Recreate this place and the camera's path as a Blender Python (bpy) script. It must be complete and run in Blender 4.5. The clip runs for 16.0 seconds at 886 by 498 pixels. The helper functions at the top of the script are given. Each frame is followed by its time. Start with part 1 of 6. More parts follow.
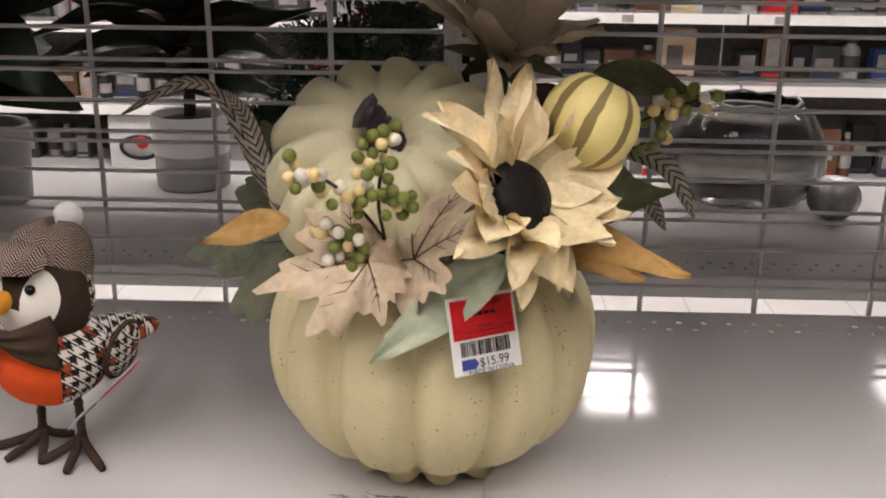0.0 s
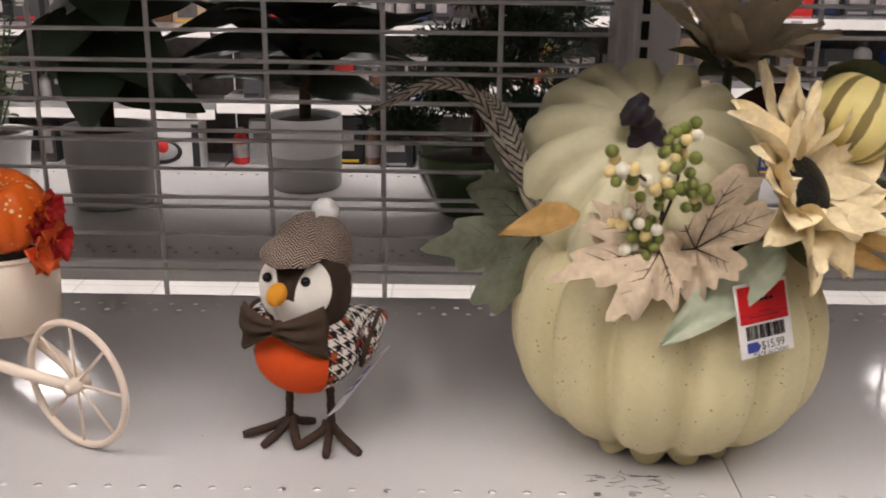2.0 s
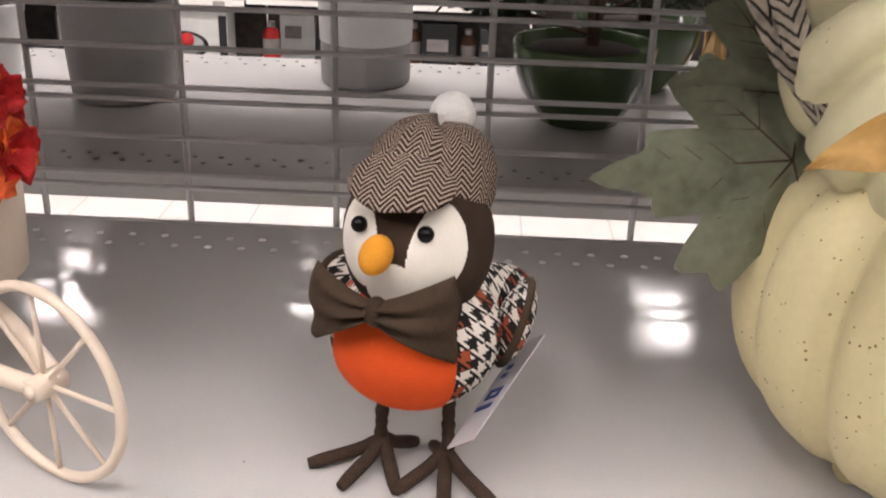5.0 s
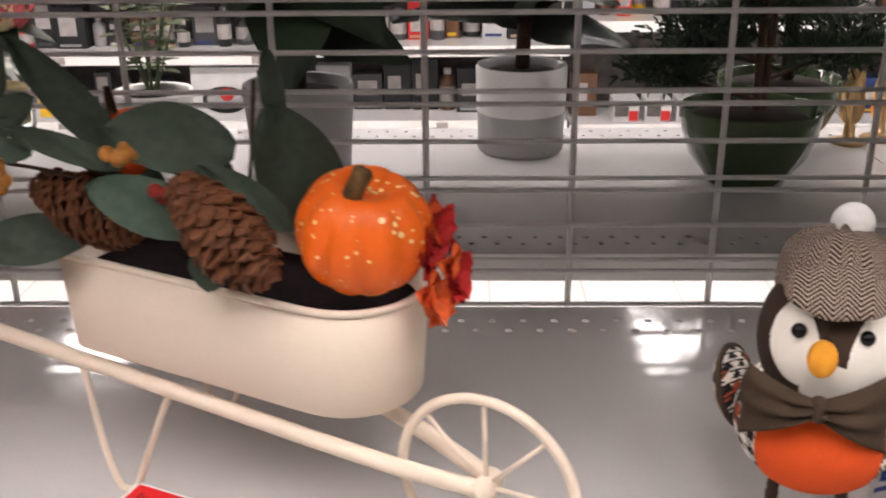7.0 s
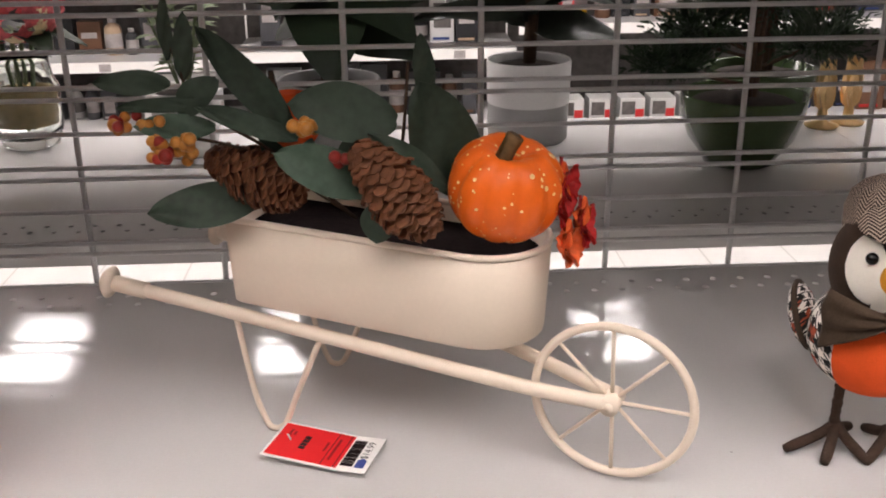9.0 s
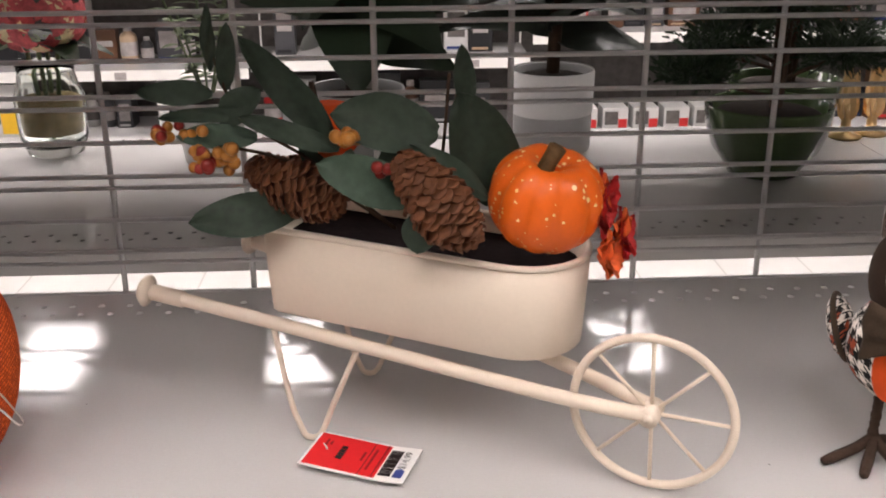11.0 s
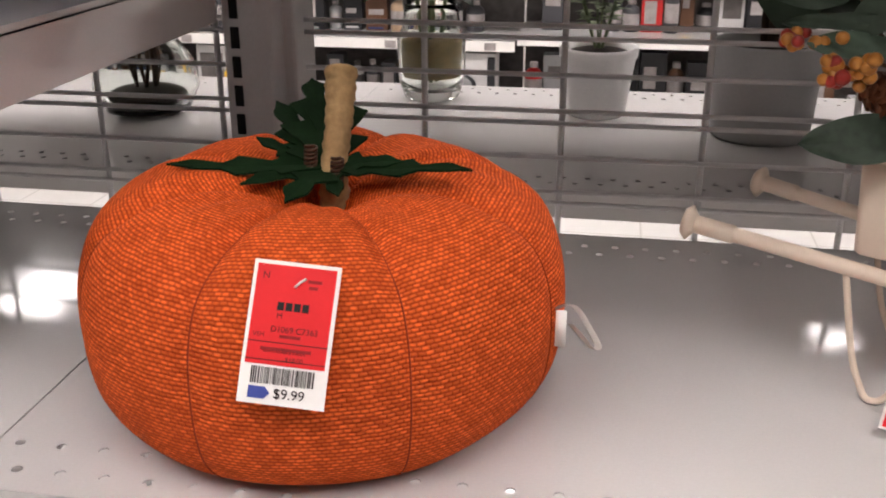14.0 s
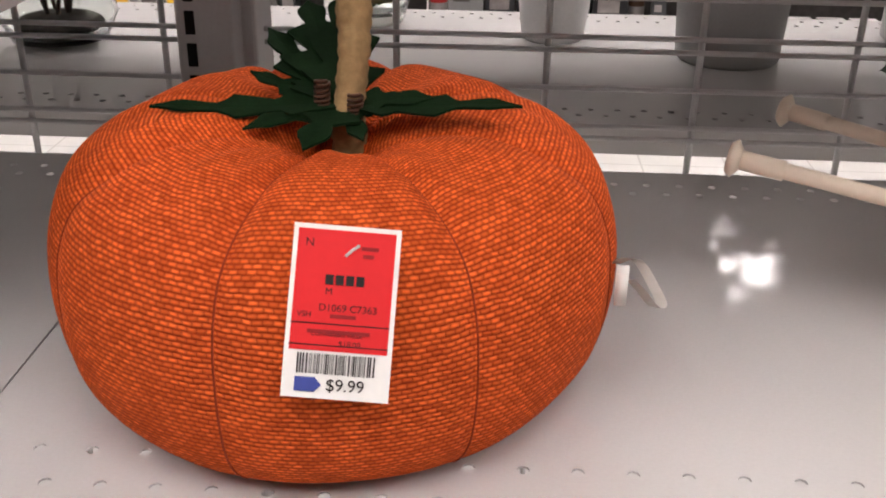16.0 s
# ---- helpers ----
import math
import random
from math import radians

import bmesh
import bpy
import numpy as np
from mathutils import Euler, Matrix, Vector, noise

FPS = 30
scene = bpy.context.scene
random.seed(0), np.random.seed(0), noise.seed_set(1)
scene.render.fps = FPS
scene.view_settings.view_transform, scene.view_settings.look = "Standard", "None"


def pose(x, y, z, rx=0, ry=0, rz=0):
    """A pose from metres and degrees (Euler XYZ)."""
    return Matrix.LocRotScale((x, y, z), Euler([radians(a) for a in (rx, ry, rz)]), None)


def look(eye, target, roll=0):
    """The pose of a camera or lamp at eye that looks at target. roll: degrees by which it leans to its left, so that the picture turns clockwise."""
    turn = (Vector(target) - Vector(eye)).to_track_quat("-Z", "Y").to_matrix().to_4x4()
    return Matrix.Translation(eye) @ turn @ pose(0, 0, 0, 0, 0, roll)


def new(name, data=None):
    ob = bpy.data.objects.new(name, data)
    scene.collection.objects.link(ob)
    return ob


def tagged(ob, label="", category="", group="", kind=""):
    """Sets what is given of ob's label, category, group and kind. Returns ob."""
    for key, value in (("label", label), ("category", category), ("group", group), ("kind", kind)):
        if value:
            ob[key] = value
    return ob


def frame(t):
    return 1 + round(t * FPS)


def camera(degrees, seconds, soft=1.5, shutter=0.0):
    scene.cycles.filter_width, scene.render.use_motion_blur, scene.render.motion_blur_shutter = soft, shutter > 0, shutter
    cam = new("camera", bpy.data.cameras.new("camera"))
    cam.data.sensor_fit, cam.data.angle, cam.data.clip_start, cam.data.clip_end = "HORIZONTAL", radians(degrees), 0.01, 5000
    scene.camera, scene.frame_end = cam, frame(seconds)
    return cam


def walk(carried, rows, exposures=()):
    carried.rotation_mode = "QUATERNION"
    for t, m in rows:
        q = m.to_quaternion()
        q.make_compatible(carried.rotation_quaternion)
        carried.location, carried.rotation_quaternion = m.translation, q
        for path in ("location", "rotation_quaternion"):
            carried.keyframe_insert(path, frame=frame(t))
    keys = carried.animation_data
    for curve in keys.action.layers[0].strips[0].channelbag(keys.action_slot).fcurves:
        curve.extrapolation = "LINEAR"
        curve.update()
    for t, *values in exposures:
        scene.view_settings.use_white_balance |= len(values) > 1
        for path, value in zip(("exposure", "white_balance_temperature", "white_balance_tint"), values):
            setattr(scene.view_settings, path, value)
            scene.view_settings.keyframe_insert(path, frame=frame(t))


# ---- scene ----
cam = camera(47.9, 16.0, 1.9, 0.4)
PATH = [
    (0, (0.118, 0.069, 1.362), (0.058, 1.965, 0.729), 0.6),
    (0.5, (0.134, 0.041, 1.361), (0.071, 1.934, 0.719), 1.1),
    (1, (0.079, 0.028, 1.367), (0.04, 1.923, 0.729), 1.3),
    (1.5, (-0.012, 0.026, 1.366), (-0.061, 1.924, 0.737), 0.2),
    (2, (-0.084, 0.027, 1.363), (-0.098, 1.927, 0.738), 0.7),
    (2.5, (-0.114, 0.037, 1.362), (-0.101, 1.936, 0.735), 1.4),
    (3, (-0.136, 0.07, 1.344), (-0.109, 1.966, 0.708), 2.0),
    (3.5, (-0.153, 0.146, 1.332), (-0.144, 2.039, 0.687), 1.3),
    (3.7, (-0.159, 0.185, 1.326), (-0.158, 2.075, 0.675), 1.2),
    (5.8, (-0.181, 0.342, 1.263), (-0.285, 2.146, 0.406), 1.2),
    (6, (-0.191, 0.347, 1.268), (-0.305, 2.152, 0.414), 0.4),
    (6.5, (-0.27, 0.316, 1.299), (-0.392, 2.147, 0.502), -0.8),
    (7, (-0.376, 0.282, 1.327), (-0.425, 2.14, 0.588), -0.6),
    (7.5, (-0.444, 0.24, 1.333), (-0.413, 2.107, 0.616), -0.1),
    (8, (-0.477, 0.203, 1.333), (-0.398, 2.064, 0.606), -0.3),
    (8.2, (-0.482, 0.196, 1.334), (-0.387, 2.056, 0.605), -0.4),
    (10.5, (-0.512, 0.184, 1.332), (-0.421, 2.045, 0.605), -0.8),
    (11, (-0.515, 0.188, 1.335), (-0.436, 2.055, 0.622), -0.5),
    (11.5, (-0.524, 0.193, 1.338), (-0.49, 2.07, 0.649), -0.4),
    (12, (-0.555, 0.182, 1.339), (-0.614, 2.069, 0.682), 0.3),
    (12.5, (-0.593, 0.174, 1.339), (-0.788, 2.054, 0.684), 1.3),
    (13, (-0.629, 0.186, 1.327), (-0.968, 2.034, 0.641), 1.8),
    (13.5, (-0.721, 0.221, 1.29), (-1.053, 2.059, 0.575), 1.8),
    (14, (-0.748, 0.219, 1.28), (-1.061, 2.053, 0.546), -0.1),
    (14.5, (-0.776, 0.213, 1.295), (-0.96, 2.063, 0.556), -0.8),
    (15, (-0.804, 0.244, 1.284), (-0.91, 2.092, 0.528), -0.8),
    (15.5, (-0.824, 0.272, 1.266), (-0.904, 2.092, 0.441), 0.6),
    (16, (-0.832, 0.285, 1.262), (-0.926, 2.085, 0.396), 0.8),
]
walk(cam, [(t, look(eye, target, roll)) for t, eye, target, roll in PATH], ((0.0, -0.25), (0.5, -0.28), (2.5, -0.26), (3.7, -0.1), (6.0, 0.18), (6.5, 0.2), (8.0, 0.03), (10.5, 0.0), (12.5, 0.0), (16.0, -0.05)))

# ---- light ----
world = bpy.data.worlds.new("store_air")
scene.world = world
world.use_nodes = True
world.node_tree.nodes["Background"].inputs[0].default_value = (1.0, 0.95, 0.9, 1)
world.node_tree.nodes["Background"].inputs[1].default_value = 0.02
LAMP = 24.5

Z = 0.97          # top of the two shelves
BACK = 1.105      # wire panel between them


# ---- materials ----
def mat(name, color, rough=0.5, metal=0.0, scale=30.0, var=0.15, fine=300.0, bump=0.1, spec=0.25, trans=0.0, coat=0.0, sheen=0.0):
    """Base colour varied at two scales by noise in object space, with fine relief."""
    m = bpy.data.materials.new(name)
    m.use_nodes = True
    nt = m.node_tree
    b = nt.nodes["Principled BSDF"]
    tc = nt.nodes.new("ShaderNodeTexCoord")
    n1 = nt.nodes.new("ShaderNodeTexNoise")
    n1.inputs["Scale"].default_value, n1.inputs["Detail"].default_value = scale, 4
    n2 = nt.nodes.new("ShaderNodeTexNoise")
    n2.inputs["Scale"].default_value, n2.inputs["Detail"].default_value = fine, 2
    nt.links.new(tc.outputs["Object"], n1.inputs["Vector"])
    nt.links.new(tc.outputs["Object"], n2.inputs["Vector"])
    add = nt.nodes.new("ShaderNodeMath")
    add.operation = "ADD"
    nt.links.new(n1.outputs["Fac"], add.inputs[0])
    half = nt.nodes.new("ShaderNodeMath")
    half.operation = "MULTIPLY"
    half.inputs[1].default_value = 0.5
    nt.links.new(n2.outputs["Fac"], half.inputs[0])
    nt.links.new(half.outputs[0], add.inputs[1])
    ramp = nt.nodes.new("ShaderNodeMapRange")
    ramp.inputs["From Min"].default_value, ramp.inputs["From Max"].default_value = 0.45, 1.05
    ramp.inputs["To Min"].default_value, ramp.inputs["To Max"].default_value = 1 - var, 1 + var
    nt.links.new(add.outputs[0], ramp.inputs["Value"])
    mul = nt.nodes.new("ShaderNodeVectorMath")
    mul.operation = "MULTIPLY"
    mul.inputs[0].default_value = color
    nt.links.new(ramp.outputs[0], mul.inputs[1])
    nt.links.new(mul.outputs[0], b.inputs["Base Color"])
    b.inputs["Roughness"].default_value = rough
    b.inputs["Metallic"].default_value = metal
    b.inputs["Specular IOR Level"].default_value = spec
    b.inputs["Transmission Weight"].default_value = trans
    b.inputs["Coat Weight"].default_value = coat
    b.inputs["Sheen Weight"].default_value = sheen
    if bump:
        bp = nt.nodes.new("ShaderNodeBump")
        bp.inputs["Strength"].default_value, bp.inputs["Distance"].default_value = bump, 0.001
        nt.links.new(n2.outputs["Fac"], bp.inputs["Height"])
        nt.links.new(bp.outputs[0], b.inputs["Normal"])
    return m


def tree(m):
    nt = m.node_tree
    return nt, nt.nodes["Principled BSDF"]


def math_node(nt, op, a, b=None, c=None):
    n = nt.nodes.new("ShaderNodeMath")
    n.operation = op
    for k, v in enumerate((a, b, c)):
        if v is None:
            continue
        if isinstance(v, (int, float)):
            n.inputs[k].default_value = v
        else:
            nt.links.new(v, n.inputs[k])
    return n.outputs[0]


def mix_color(nt, fac, a, b):
    n = nt.nodes.new("ShaderNodeMix")
    n.data_type = "RGBA"
    nt.links.new(fac, n.inputs["Factor"])
    for k, v in ((6, a), (7, b)):
        if isinstance(v, tuple):
            n.inputs[k].default_value = (*v, 1)
        else:
            nt.links.new(v, n.inputs[k])
    return n.outputs[2]


def uv_axes(nt):
    tc = nt.nodes.new("ShaderNodeTexCoord")
    sep = nt.nodes.new("ShaderNodeSeparateXYZ")
    nt.links.new(tc.outputs["UV"], sep.inputs[0])
    return sep.outputs[0], sep.outputs[1]


def relief(nt, b, height, strength, dist):
    bp = nt.nodes.new("ShaderNodeBump")
    bp.inputs["Strength"].default_value, bp.inputs["Distance"].default_value = strength, dist
    nt.links.new(height, bp.inputs["Height"])
    nt.links.new(bp.outputs[0], b.inputs["Normal"])


def weave_mat(name, light, dark, w, h):
    """Coarse burlap: short horizontal stitches in offset rows, shade painted dark between them; UV in metres."""
    m = mat(name, light, 0.85, scale=25, var=0.12, bump=0, spec=0.08)
    nt, b = tree(m)
    u, v = uv_axes(nt)
    wob = nt.nodes.new("ShaderNodeTexNoise")
    wob.inputs["Scale"].default_value = 90
    tc = nt.nodes.new("ShaderNodeTexCoord")
    nt.links.new(tc.outputs["UV"], wob.inputs["Vector"])
    v2 = math_node(nt, "ADD", v, math_node(nt, "MULTIPLY", math_node(nt, "SUBTRACT", wob.outputs["Fac"], 0.5), h * 0.8))
    rowf = math_node(nt, "DIVIDE", v2, h)
    row_i = math_node(nt, "FLOOR", rowf)
    off = math_node(nt, "ADD", math_node(nt, "MULTIPLY", math_node(nt, "MODULO", row_i, 2.0), 0.5), math_node(nt, "MULTIPLY", wob.outputs["Fac"], 0.4))
    uf = math_node(nt, "ADD", math_node(nt, "DIVIDE", u, w), off)
    cu = math_node(nt, "FRACT", uf)
    cv = math_node(nt, "FRACT", rowf)
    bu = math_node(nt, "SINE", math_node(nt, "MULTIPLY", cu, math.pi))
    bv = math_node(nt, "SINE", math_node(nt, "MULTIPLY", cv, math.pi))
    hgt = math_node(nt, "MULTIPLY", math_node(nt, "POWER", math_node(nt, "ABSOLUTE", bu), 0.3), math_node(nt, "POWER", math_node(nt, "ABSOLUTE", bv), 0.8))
    cell = nt.nodes.new("ShaderNodeCombineXYZ")
    nt.links.new(math_node(nt, "FLOOR", uf), cell.inputs[0])
    nt.links.new(row_i, cell.inputs[1])
    wn = nt.nodes.new("ShaderNodeTexWhiteNoise")
    nt.links.new(cell.outputs[0], wn.inputs["Vector"])
    # low relief goes dark: shade between stitches put into the colour
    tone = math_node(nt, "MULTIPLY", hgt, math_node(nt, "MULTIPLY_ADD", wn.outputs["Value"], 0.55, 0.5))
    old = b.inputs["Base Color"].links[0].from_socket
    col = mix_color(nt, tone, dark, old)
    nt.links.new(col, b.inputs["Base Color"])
    relief(nt, b, hgt, 0.8, 0.0011)
    return m


def herringbone_mat(name, a, c, period, stripe):
    m = mat(name, a, 0.9, bump=0)
    nt, b = tree(m)
    u, v = uv_axes(nt)
    tri = math_node(nt, "ABSOLUTE", math_node(nt, "SUBTRACT", math_node(nt, "FRACT", math_node(nt, "DIVIDE", u, period)), 0.5))
    ph = math_node(nt, "ADD", math_node(nt, "DIVIDE", v, stripe), math_node(nt, "MULTIPLY", tri, 1.1 * period / stripe))
    nz = nt.nodes.new("ShaderNodeTexNoise")
    nz.inputs["Scale"].default_value = 600
    s = math_node(nt, "ADD", math_node(nt, "SINE", math_node(nt, "MULTIPLY", ph, 2 * math.pi)), math_node(nt, "MULTIPLY", nz.outputs["Fac"], 0.3))
    f = math_node(nt, "SMOOTH_MIN", math_node(nt, "MAXIMUM", math_node(nt, "MULTIPLY_ADD", s, 1.6, -0.2), 0.0), 1.0, 0.1)
    nt.links.new(mix_color(nt, f, a, c), b.inputs["Base Color"])
    relief(nt, b, f, 0.5, 0.0006)
    return m


def hound_mat(name, size):
    """Black, white and rust broken check."""
    m = mat(name, (0.8, 0.75, 0.7), 0.9, bump=0)
    nt, b = tree(m)
    u, v = uv_axes(nt)
    fu = math_node(nt, "FRACT", math_node(nt, "DIVIDE", u, size))
    fv = math_node(nt, "FRACT", math_node(nt, "DIVIDE", v, size))
    bu = math_node(nt, "LESS_THAN", fu, 0.5)
    bv = math_node(nt, "LESS_THAN", fv, 0.5)
    diag = math_node(nt, "LESS_THAN", math_node(nt, "FRACT", math_node(nt, "MULTIPLY", math_node(nt, "ADD", fu, fv), 2.5)), 0.5)
    both = math_node(nt, "MULTIPLY", bu, bv)
    one = math_node(nt, "SUBTRACT", math_node(nt, "MAXIMUM", bu, bv), both)
    black = math_node(nt, "MAXIMUM", both, math_node(nt, "MULTIPLY", one, diag))
    rust = math_node(nt, "MULTIPLY", math_node(nt, "LESS_THAN", math_node(nt, "FRACT", math_node(nt, "DIVIDE", u, size * 3)), 0.34), math_node(nt, "LESS_THAN", math_node(nt, "FRACT", math_node(nt, "DIVIDE", v, size * 2)), 0.55))
    c1 = mix_color(nt, rust, (0.78, 0.72, 0.66), (0.36, 0.07, 0.03))
    nt.links.new(mix_color(nt, black, c1, (0.012, 0.011, 0.011)), b.inputs["Base Color"])
    relief(nt, b, black, 0.5, 0.0006)
    return m


def speckle_mat(name, color, spot, dots, cut, rough=0.6, **kw):
    m = mat(name, color, rough, **kw)
    nt, b = tree(m)
    tc = nt.nodes.new("ShaderNodeTexCoord")
    vo = nt.nodes.new("ShaderNodeTexVoronoi")
    vo.inputs["Scale"].default_value = dots
    nt.links.new(tc.outputs["Object"], vo.inputs["Vector"])
    nz = nt.nodes.new("ShaderNodeTexNoise")
    nz.inputs["Scale"].default_value = dots * 0.35
    nt.links.new(tc.outputs["Object"], nz.inputs["Vector"])
    lim = math_node(nt, "MULTIPLY", math_node(nt, "SUBTRACT", nz.outputs["Fac"], 0.35), cut)
    f = math_node(nt, "LESS_THAN", vo.outputs["Distance"], lim)
    old = b.inputs["Base Color"].links[0].from_socket
    nt.links.new(mix_color(nt, f, old, spot), b.inputs["Base Color"])
    return m


def glass_mat(name, color, rough=0.02):
    m = bpy.data.materials.new(name)
    m.use_nodes = True
    b = m.node_tree.nodes["Principled BSDF"]
    b.inputs["Base Color"].default_value = (*color, 1)
    b.inputs["Transmission Weight"].default_value = 1.0
    b.inputs["Roughness"].default_value = rough
    b.inputs["IOR"].default_value = 1.3
    return m


def glow_mat(name, color, strength):
    m = bpy.data.materials.new(name)
    m.use_nodes = True
    b = m.node_tree.nodes["Principled BSDF"]
    b.inputs["Emission Color"].default_value = (*color, 1)
    b.inputs["Emission Strength"].default_value = strength
    return m


def stripe_gourd_mat(name, n, a, c):
    m = mat(name, a, 0.45, scale=40, var=0.08)
    nt, b = tree(m)
    u, v = uv_axes(nt)
    nz = nt.nodes.new("ShaderNodeTexNoise")
    nz.inputs["Scale"].default_value = 60
    tc = nt.nodes.new("ShaderNodeTexCoord")
    nt.links.new(tc.outputs["Object"], nz.inputs["Vector"])
    uu = math_node(nt, "ADD", math_node(nt, "MULTIPLY", u, n), math_node(nt, "MULTIPLY", nz.outputs["Fac"], 0.25))
    f = math_node(nt, "LESS_THAN", math_node(nt, "FRACT", uu), 0.27)
    old = b.inputs["Base Color"].links[0].from_socket
    nt.links.new(mix_color(nt, f, old, c), b.inputs["Base Color"])
    return m


def feather_mat(name):
    m = mat(name, (0.27, 0.235, 0.19), 0.7, scale=120, var=0.5)
    nt, b = tree(m)
    u, v = uv_axes(nt)
    nz = nt.nodes.new("ShaderNodeTexNoise")
    nz.inputs["Scale"].default_value = 14
    s = math_node(nt, "ADD", math_node(nt, "MULTIPLY", u, 19.0), math_node(nt, "ADD", math_node(nt, "MULTIPLY", math_node(nt, "ABSOLUTE", v), -1.3), math_node(nt, "MULTIPLY", nz.outputs["Fac"], 0.5)))
    f = math_node(nt, "LESS_THAN", math_node(nt, "FRACT", s), 0.32)
    old = b.inputs["Base Color"].links[0].from_socket
    nt.links.new(mix_color(nt, f, old, (0.02, 0.016, 0.012)), b.inputs["Base Color"])
    return m


def plank_tile_mat(name, color, size):
    m = mat(name, color, 0.25, scale=6, var=0.06, fine=120, bump=0.03)
    nt, b = tree(m)
    tc = nt.nodes.new("ShaderNodeTexCoord")
    br = nt.nodes.new("ShaderNodeTexBrick")
    br.offset = 0.0
    br.inputs["Scale"].default_value = 1.0
    br.inputs["Brick Width"].default_value = br.inputs["Row Height"].default_value = size
    br.inputs["Mortar Size"].default_value = 0.004
    br.inputs["Color1"].default_value = br.inputs["Color2"].default_value = (1, 1, 1, 1)
    br.inputs["Mortar"].default_value = (0.8, 0.79, 0.78, 1)
    nt.links.new(tc.outputs["Object"], br.inputs["Vector"])
    mul = nt.nodes.new("ShaderNodeVectorMath")
    mul.operation = "MULTIPLY"
    nt.links.new(b.inputs["Base Color"].links[0].from_socket, mul.inputs[0])
    nt.links.new(br.outputs["Color"], mul.inputs[1])
    nt.links.new(mul.outputs[0], b.inputs["Base Color"])
    return m


M_SHELF = speckle_mat("shelf_paint", (0.53, 0.515, 0.505), (0.25, 0.24, 0.23), 22, 0.08, 0.075, scale=5, var=0.05, fine=500, bump=0.015, spec=0.5)
M_UPRIGHT = mat("upright_paint", (0.52, 0.50, 0.5), 0.35, scale=20, var=0.08)
M_WIRE = mat("wire_paint", (0.55, 0.54, 0.54), 0.35, scale=30, var=0.08)
M_HOLE_SHADE = mat("hole_shade", (0.01, 0.01, 0.01), 0.9)
M_FLOOR = plank_tile_mat("vinyl_floor", (0.72, 0.7, 0.67), 0.305)
M_WALL = mat("wall_paint", (0.4, 0.385, 0.37), 0.8, scale=3, var=0.05)
M_CEIL = mat("ceiling_board", (0.42, 0.41, 0.4), 0.9, scale=40, var=0.08)
M_LAMP = glow_mat("lamp_diffuser", (1.0, 0.915, 0.90), LAMP)
M_WHITE_PUMPKIN = speckle_mat("cream_foam", (0.66, 0.58, 0.34), (0.22, 0.14, 0.06), 230, 0.55, 0.5, scale=14, var=0.08, fine=220, bump=0.06)
M_LID = speckle_mat("lid_foam", (0.64, 0.60, 0.39), (0.35, 0.27, 0.14), 120, 0.3, 0.5, scale=14, var=0.08, fine=220, bump=0.06)
M_STEM_DARK = mat("dark_purple_stem", (0.035, 0.025, 0.035), 0.35, scale=80, var=0.6, fine=200, bump=0.5)
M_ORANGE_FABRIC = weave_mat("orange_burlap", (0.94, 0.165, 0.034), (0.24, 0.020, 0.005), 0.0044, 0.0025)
M_SEAM_SHADOW = mat("seam_shadow", (0.25, 0.03, 0.008), 0.9)
M_FELT_GREEN = mat("dark_green_felt", (0.006, 0.017, 0.006), 0.95, spec=0.08, scale=60, var=0.3, fine=700, bump=0.3)
M_STEM_TAN = mat("tan_stem", (0.30, 0.195, 0.09), 0.8, scale=60, var=0.4, fine=250, bump=0.6)
M_STEM_STRIPE = mat("striped_bead", (0.05, 0.02, 0.01), 0.6)
M_CREAM = mat("cream_enamel", (0.72, 0.61, 0.495), 0.4, scale=8, var=0.04, fine=350, bump=0.03)
M_MINI = speckle_mat("orange_lacquer", (0.74, 0.125, 0.01), (0.85, 0.6, 0.3), 210, 1.05, 0.42, scale=20, var=0.1, bump=0.03, coat=0.06)
M_MINI_STEM = mat("mini_stem", (0.10, 0.055, 0.02), 0.7, scale=90, var=0.5, fine=400, bump=0.5)
M_CONE = mat("pine_cone_scale", (0.115, 0.042, 0.018), 0.65, scale=50, var=0.45, fine=300, bump=0.3)
M_CONE_CORE = mat("pine_cone_core", (0.035, 0.014, 0.008), 0.8)
M_EUCA = mat("eucalyptus_leaf", (0.034, 0.05, 0.034), 0.6, scale=25, var=0.35, fine=200, bump=0.15)
M_EUCA_PALE = mat("pale_eucalyptus_leaf", (0.052, 0.082, 0.056), 0.55, scale=25, var=0.3, fine=200, bump=0.15)
M_TWIG = mat("brown_twig", (0.05, 0.028, 0.016), 0.8, scale=80, var=0.4)
M_BERRY_OR = mat("amber_berry", (0.36, 0.15, 0.03), 0.35, scale=90, var=0.35, bump=0.05)
M_BERRY_RED = mat("wine_berry", (0.22, 0.02, 0.015), 0.35, scale=90, var=0.4, bump=0.05)
M_BERRY_GREEN = mat("olive_berry", (0.17, 0.19, 0.045), 0.3, scale=90, var=0.3, bump=0.05)
M_BERRY_YEL = mat("butter_berry", (0.74, 0.58, 0.27), 0.35, scale=90, var=0.2, bump=0.05)
M_BERRY_WHITE = mat("ivory_berry", (0.76, 0.72, 0.58), 0.4, scale=90, var=0.1, bump=0.05)
M_INNER_DARK = mat("filling_and_inner_shade", (0.010, 0.006, 0.006), 0.95, spec=0.04, scale=80, var=0.5, bump=0.5)
M_RED_PETAL = mat("red_petal", (0.42, 0.018, 0.018), 0.65, scale=60, var=0.5, bump=0.2)
M_ORANGE_PETAL = mat("orange_petal", (0.7, 0.12, 0.03), 0.65, scale=60, var=0.4, bump=0.2)
